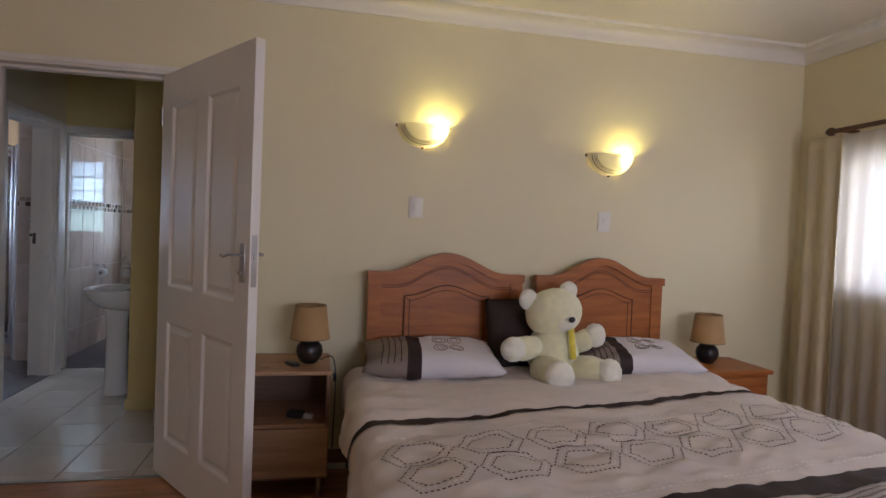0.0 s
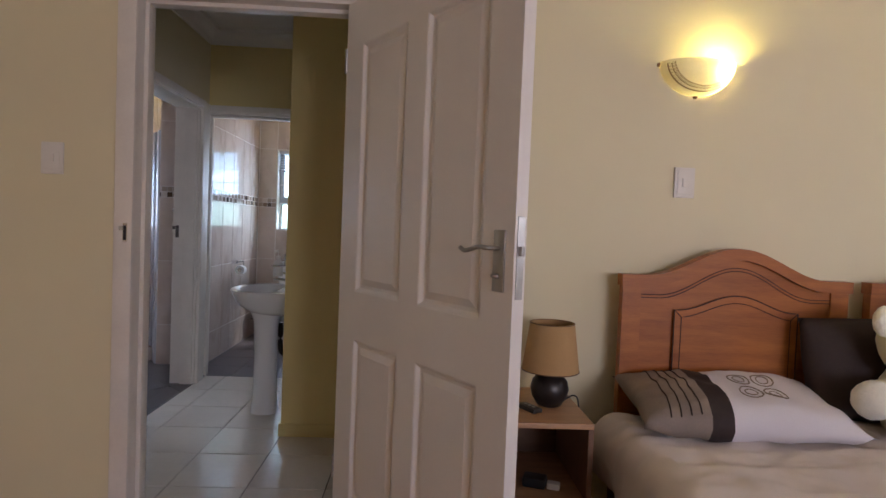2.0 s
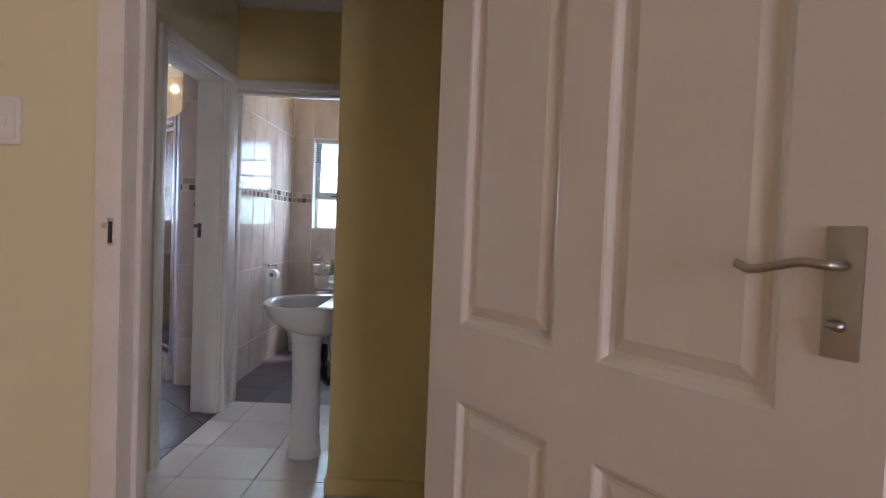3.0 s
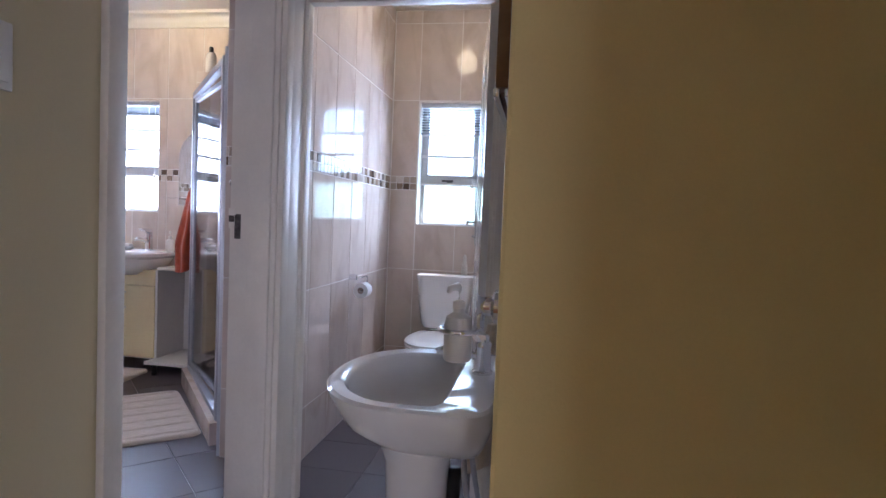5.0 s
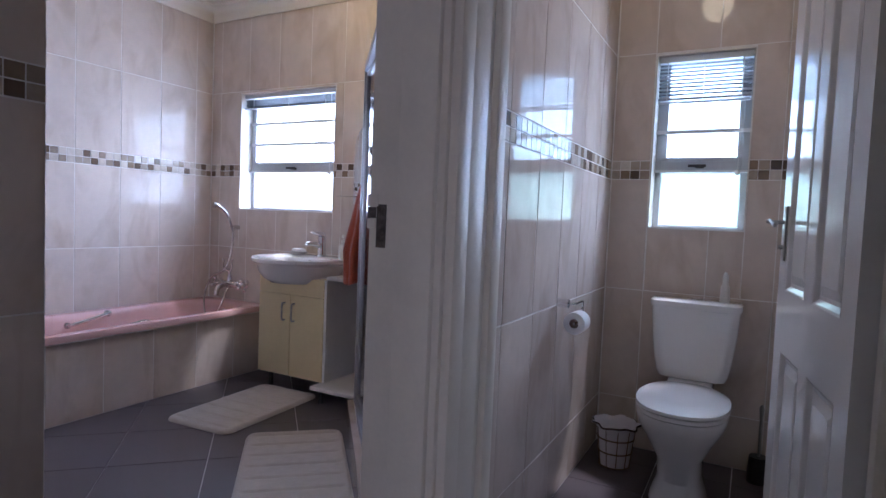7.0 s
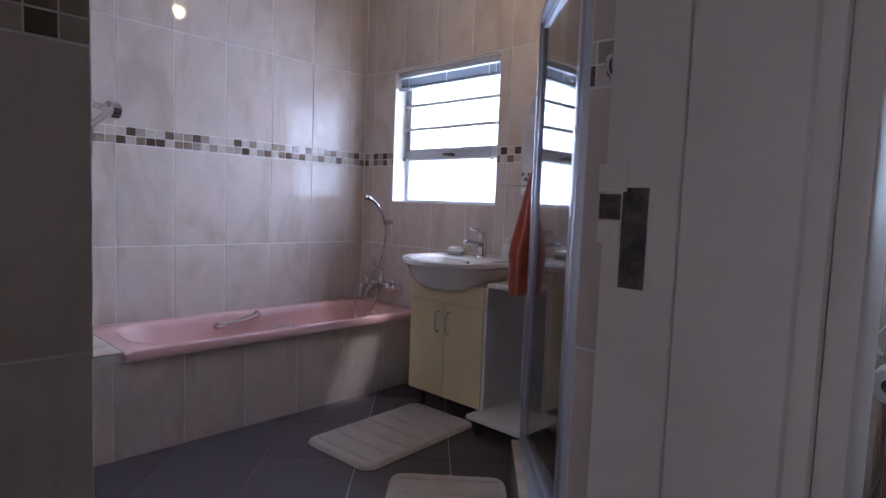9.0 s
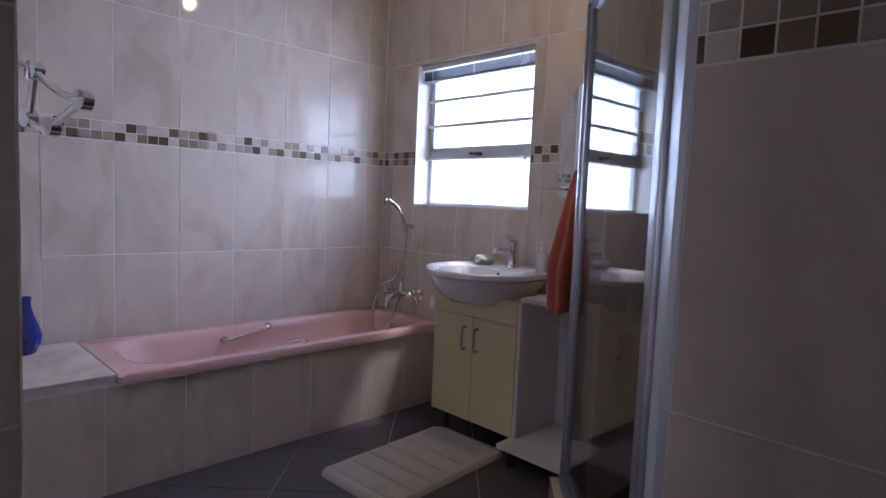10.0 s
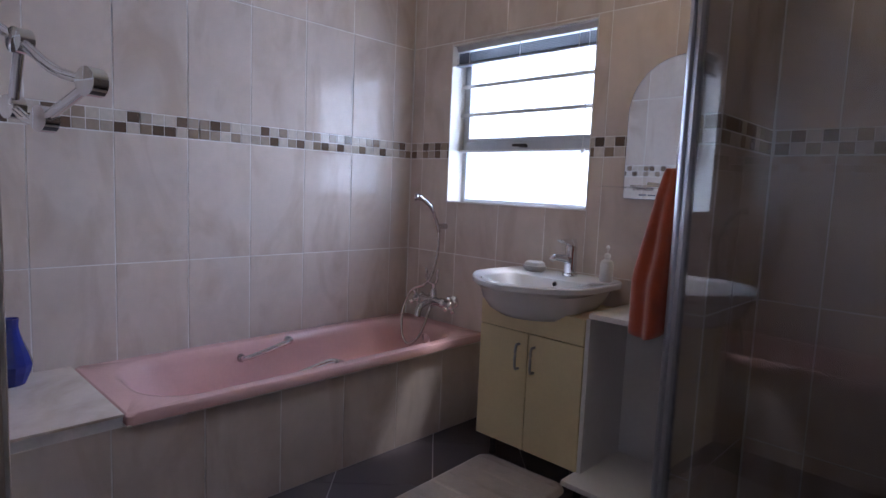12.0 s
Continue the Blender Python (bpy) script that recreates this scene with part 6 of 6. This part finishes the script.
def tile_face(parent, facing, plane, a0, a1, phase, pitch, rows, holes=(), mat=None, name="wall_tile", gap=0.0046, t=0.0018):
    rot = Matrix.Rotation(radians(TURNS[facing]), 4, "Z")
    us = joints(a0, a1, phase, pitch)
    for i, (u0, u1) in enumerate(zip(us, us[1:])):
        for j, (z0, z1) in enumerate(zip(rows, rows[1:])):
            use = mat
            if mat is MOSAIC and ((i + j) % 2 == 1) == (chance.random() < 0.80):
                use = MOSAIC_PALE
            for p0, p1, q0, q1 in cut((u0, u1, z0, z1), holes):
                w, h = p1 - p0 - gap, q1 - q0 - gap
                if w < 0.008 or h < 0.008:
                    continue
                c, z = (p0 + p1) / 2, (q0 + q1) / 2
                ob = new(name, piece_mesh(w, h, t, use, name))
                ob.matrix_basis = Matrix.Translation((c, plane, z) if facing[1] == "y" else (plane, c, z)) @ rot
                if name == "wall_tile":
                    ob.matrix_basis = ob.matrix_basis @ pose(0, 0, 0, chance.uniform(-0.22, 0.22), 0, chance.uniform(-0.28, 0.28))
                ob.parent = parent


def tiled(parent, facing, plane, a0, a1, phase, rows=(0.0, 0.335, 0.87, 1.40), top=(1.49, 2.03, 2.57, 2.66), holes=(), band=True, first=None, pitch=0.0487, mat=None):
    lo, hi = list(rows), list(top)
    tile_face(parent, facing, plane, a0, a1, phase, 0.292, lo, holes, mat or TILE)
    tile_face(parent, facing, plane, a0, a1, phase, 0.292, hi, holes, mat or TILE)
    if band:
        tile_face(parent, facing, plane, a0, a1, phase if first is None else first, pitch, [lo[-1] + 0.0005, (lo[-1] + hi[0]) / 2, hi[0] - 0.0005], holes, MOSAIC, "mosaic_tile", 0.004)


WC_ROWS = (0.0, 0.255, 0.825, 1.395)
tiled(wall_bath, "+x", -5.21, 4.90, 7.185, 5.29)
tiled(wall_window, "-y", 7.19, -5.205, -2.29, -5.11, holes=[BATH_WIN, (-3.375, -3.265, 0, 2.105)])
tiled(wall_window, "-y", 7.19, -2.16, -1.155, -1.97, WC_ROWS, holes=[WC_WIN])
tiled(wall_toilet, "+x", -2.165, 5.38, 7.185, 5.75, WC_ROWS)
tiled(wall_toilet, "-x", -2.29, 5.87, 7.185, 5.9)
tiled(wall_basin, "-x", -1.15, 4.172, 5.268, 4.75, (0.0, 0.09, 0.66, 1.23), (1.23, 1.80, 2.37, 2.66), band=False, mat=WHITE_TILE)
tiled(wall_basin, "-x", -1.15, 5.385, 7.185, 5.75, WC_ROWS)
tiled(wall_front, "+y", 5.38, -2.16, -1.155, -1.97, WC_ROWS, holes=[(-2.06, -1.18, 0, 2.13)])
tiled(wall_shower, "-y", 5.65, -2.555, -2.187, -2.255, first=-2.494, pitch=0.047)
tiled(wall_shower, "-x", -2.555, 5.655, 5.88, 5.655)
tile_face(wall_panel, "+x", -4.588, 4.905, 7.185, 5.38, 0.30, [0.0, 0.43], (), TILE)
tiled(wall_shower, "+y", 5.88, -2.555, -2.295, -2.255)
tiled(wall_hall, "-x", -2.18, 4.125, 5.645, 5.40, holes=[(4.20, 5.18, 0, 2.13)])
tiled(wall_entry, "+x", -3.08, 4.125, 4.90, 4.61)
tiled(wall_near, "+y", 4.12, -3.075, -2.185, -2.5)
tiled(wall_ledge, "+y", 4.90, -5.205, -3.085, -3.37)
tiled(wall_stub, "-x", -3.37, 6.675, 7.185, 6.9, top=(1.49, 2.03, 2.10))
tiled(wall_stub, "+x", -3.27, 6.675, 7.185, 6.9, top=(1.49, 2.03, 2.10))
tiled(wall_stub, "-y", 6.67, -3.37, -3.27, -3.37, top=(1.49, 2.03, 2.10))


def floor_piece(parent, poly, mat, name, t=0.006, gap=0.004):
    """A floor tile from a convex outline, drawn in by half the joint."""
    c = Vector((sum(p[0] for p in poly) / len(poly), sum(p[1] for p in poly) / len(poly)))
    top, low = [], []
    for p in poly:
        d = c - Vector(p)
        q = Vector(p) + d.normalized() * min(gap * 0.7, d.length * 0.3)
        low.append((q.x, q.y, -t))
        top.append((q.x, q.y, 0.0))
    k = len(poly)
    me = bpy.data.meshes.new(name)
    me.from_pydata(low + top, [], [tuple(range(k, 2 * k))] + [(i, (i + 1) % k, k + (i + 1) % k, k + i) for i in range(k)])
    me.materials.append(mat)
    ob = new(name, me)
    ob.parent = parent


def clip(poly, x0, x1, y0, y1):
    for ax, lim, keep in ((0, x0, 1), (0, x1, -1), (1, y0, 1), (1, y1, -1)):
        out = []
        for a, b in zip(poly, poly[1:] + poly[:1]):
            ina, inb = (a[ax] - lim) * keep >= 0, (b[ax] - lim) * keep >= 0
            if ina:
                out.append(a)
            if ina != inb:
                t = (lim - a[ax]) / (b[ax] - a[ax])
                out.append((a[0] + t * (b[0] - a[0]), a[1] + t * (b[1] - a[1])))
        poly = out
        if len(poly) < 3:
            return []
    return poly


def area(poly):
    return abs(sum(a[0] * b[1] - b[0] * a[1] for a, b in zip(poly, poly[1:] + poly[:1]))) / 2


STEP = 0.59
for i in range(-6, 16):
    for j in range(-28, -4):
        c0, d0 = 1.07 + STEP * (i - 3), -8.34 + STEP * (j + 14)
        poly = [((c + d) / 2, (c - d) / 2) for c, d in ((c0, d0), (c0, d0 + STEP), (c0 + STEP, d0 + STEP), (c0 + STEP, d0))]
        for area_of in ((-4.59, -2.18, 4.12, 7.19), (-2.18, -2.035, 4.30, 5.08)):
            got = clip(poly, *area_of)
            if got and area(got) > 0.002:
                floor_piece(floor_bath, got, DARK_TILE, "floor_tile")
for i in range(4):
    for j in range(6):
        x, y = -2.165 + 0.33 * i, 5.325 + 0.33 * j
        got = clip([(x, y), (x + 0.33, y), (x + 0.33, y + 0.33), (x, y + 0.33)], -2.165, -1.15, 5.325, 7.19)
        if got and area(got) > 0.003:
            floor_piece(floor_wc, got, DARK_TILE, "floor_tile")
for i in range(-1, 11):
    for j in range(-1, 6):
        x, y = -1.866 + 0.3615 * i, 3.005 + 0.389 * j
        got = clip([(x, y), (x + 0.3615, y), (x + 0.3615, y + 0.389), (x, y + 0.389)], -2.03, 2.0, 2.90, 4.17 if x > -1.2 else 5.325)
        if got and area(got) > 0.004:
            floor_piece(floor_hall, got, HALL_TILE, "floor_tile", gap=0.006)
for i in range(5):
    for j in range(31):
        x, y = -2.4 - (j * 0.43) % 1.29 + 1.29 * i, -3.0 + 0.192 * j
        got = clip([(x, y), (x + 1.29, y), (x + 1.29, y + 0.192), (x, y + 0.192)], -2.4, 3.2, -3.0, 2.90)
        if got and area(got) > 0.004:
            floor_piece(floor_bed, got, LAMINATE, "floor_plank", t=0.008, gap=0.0015)
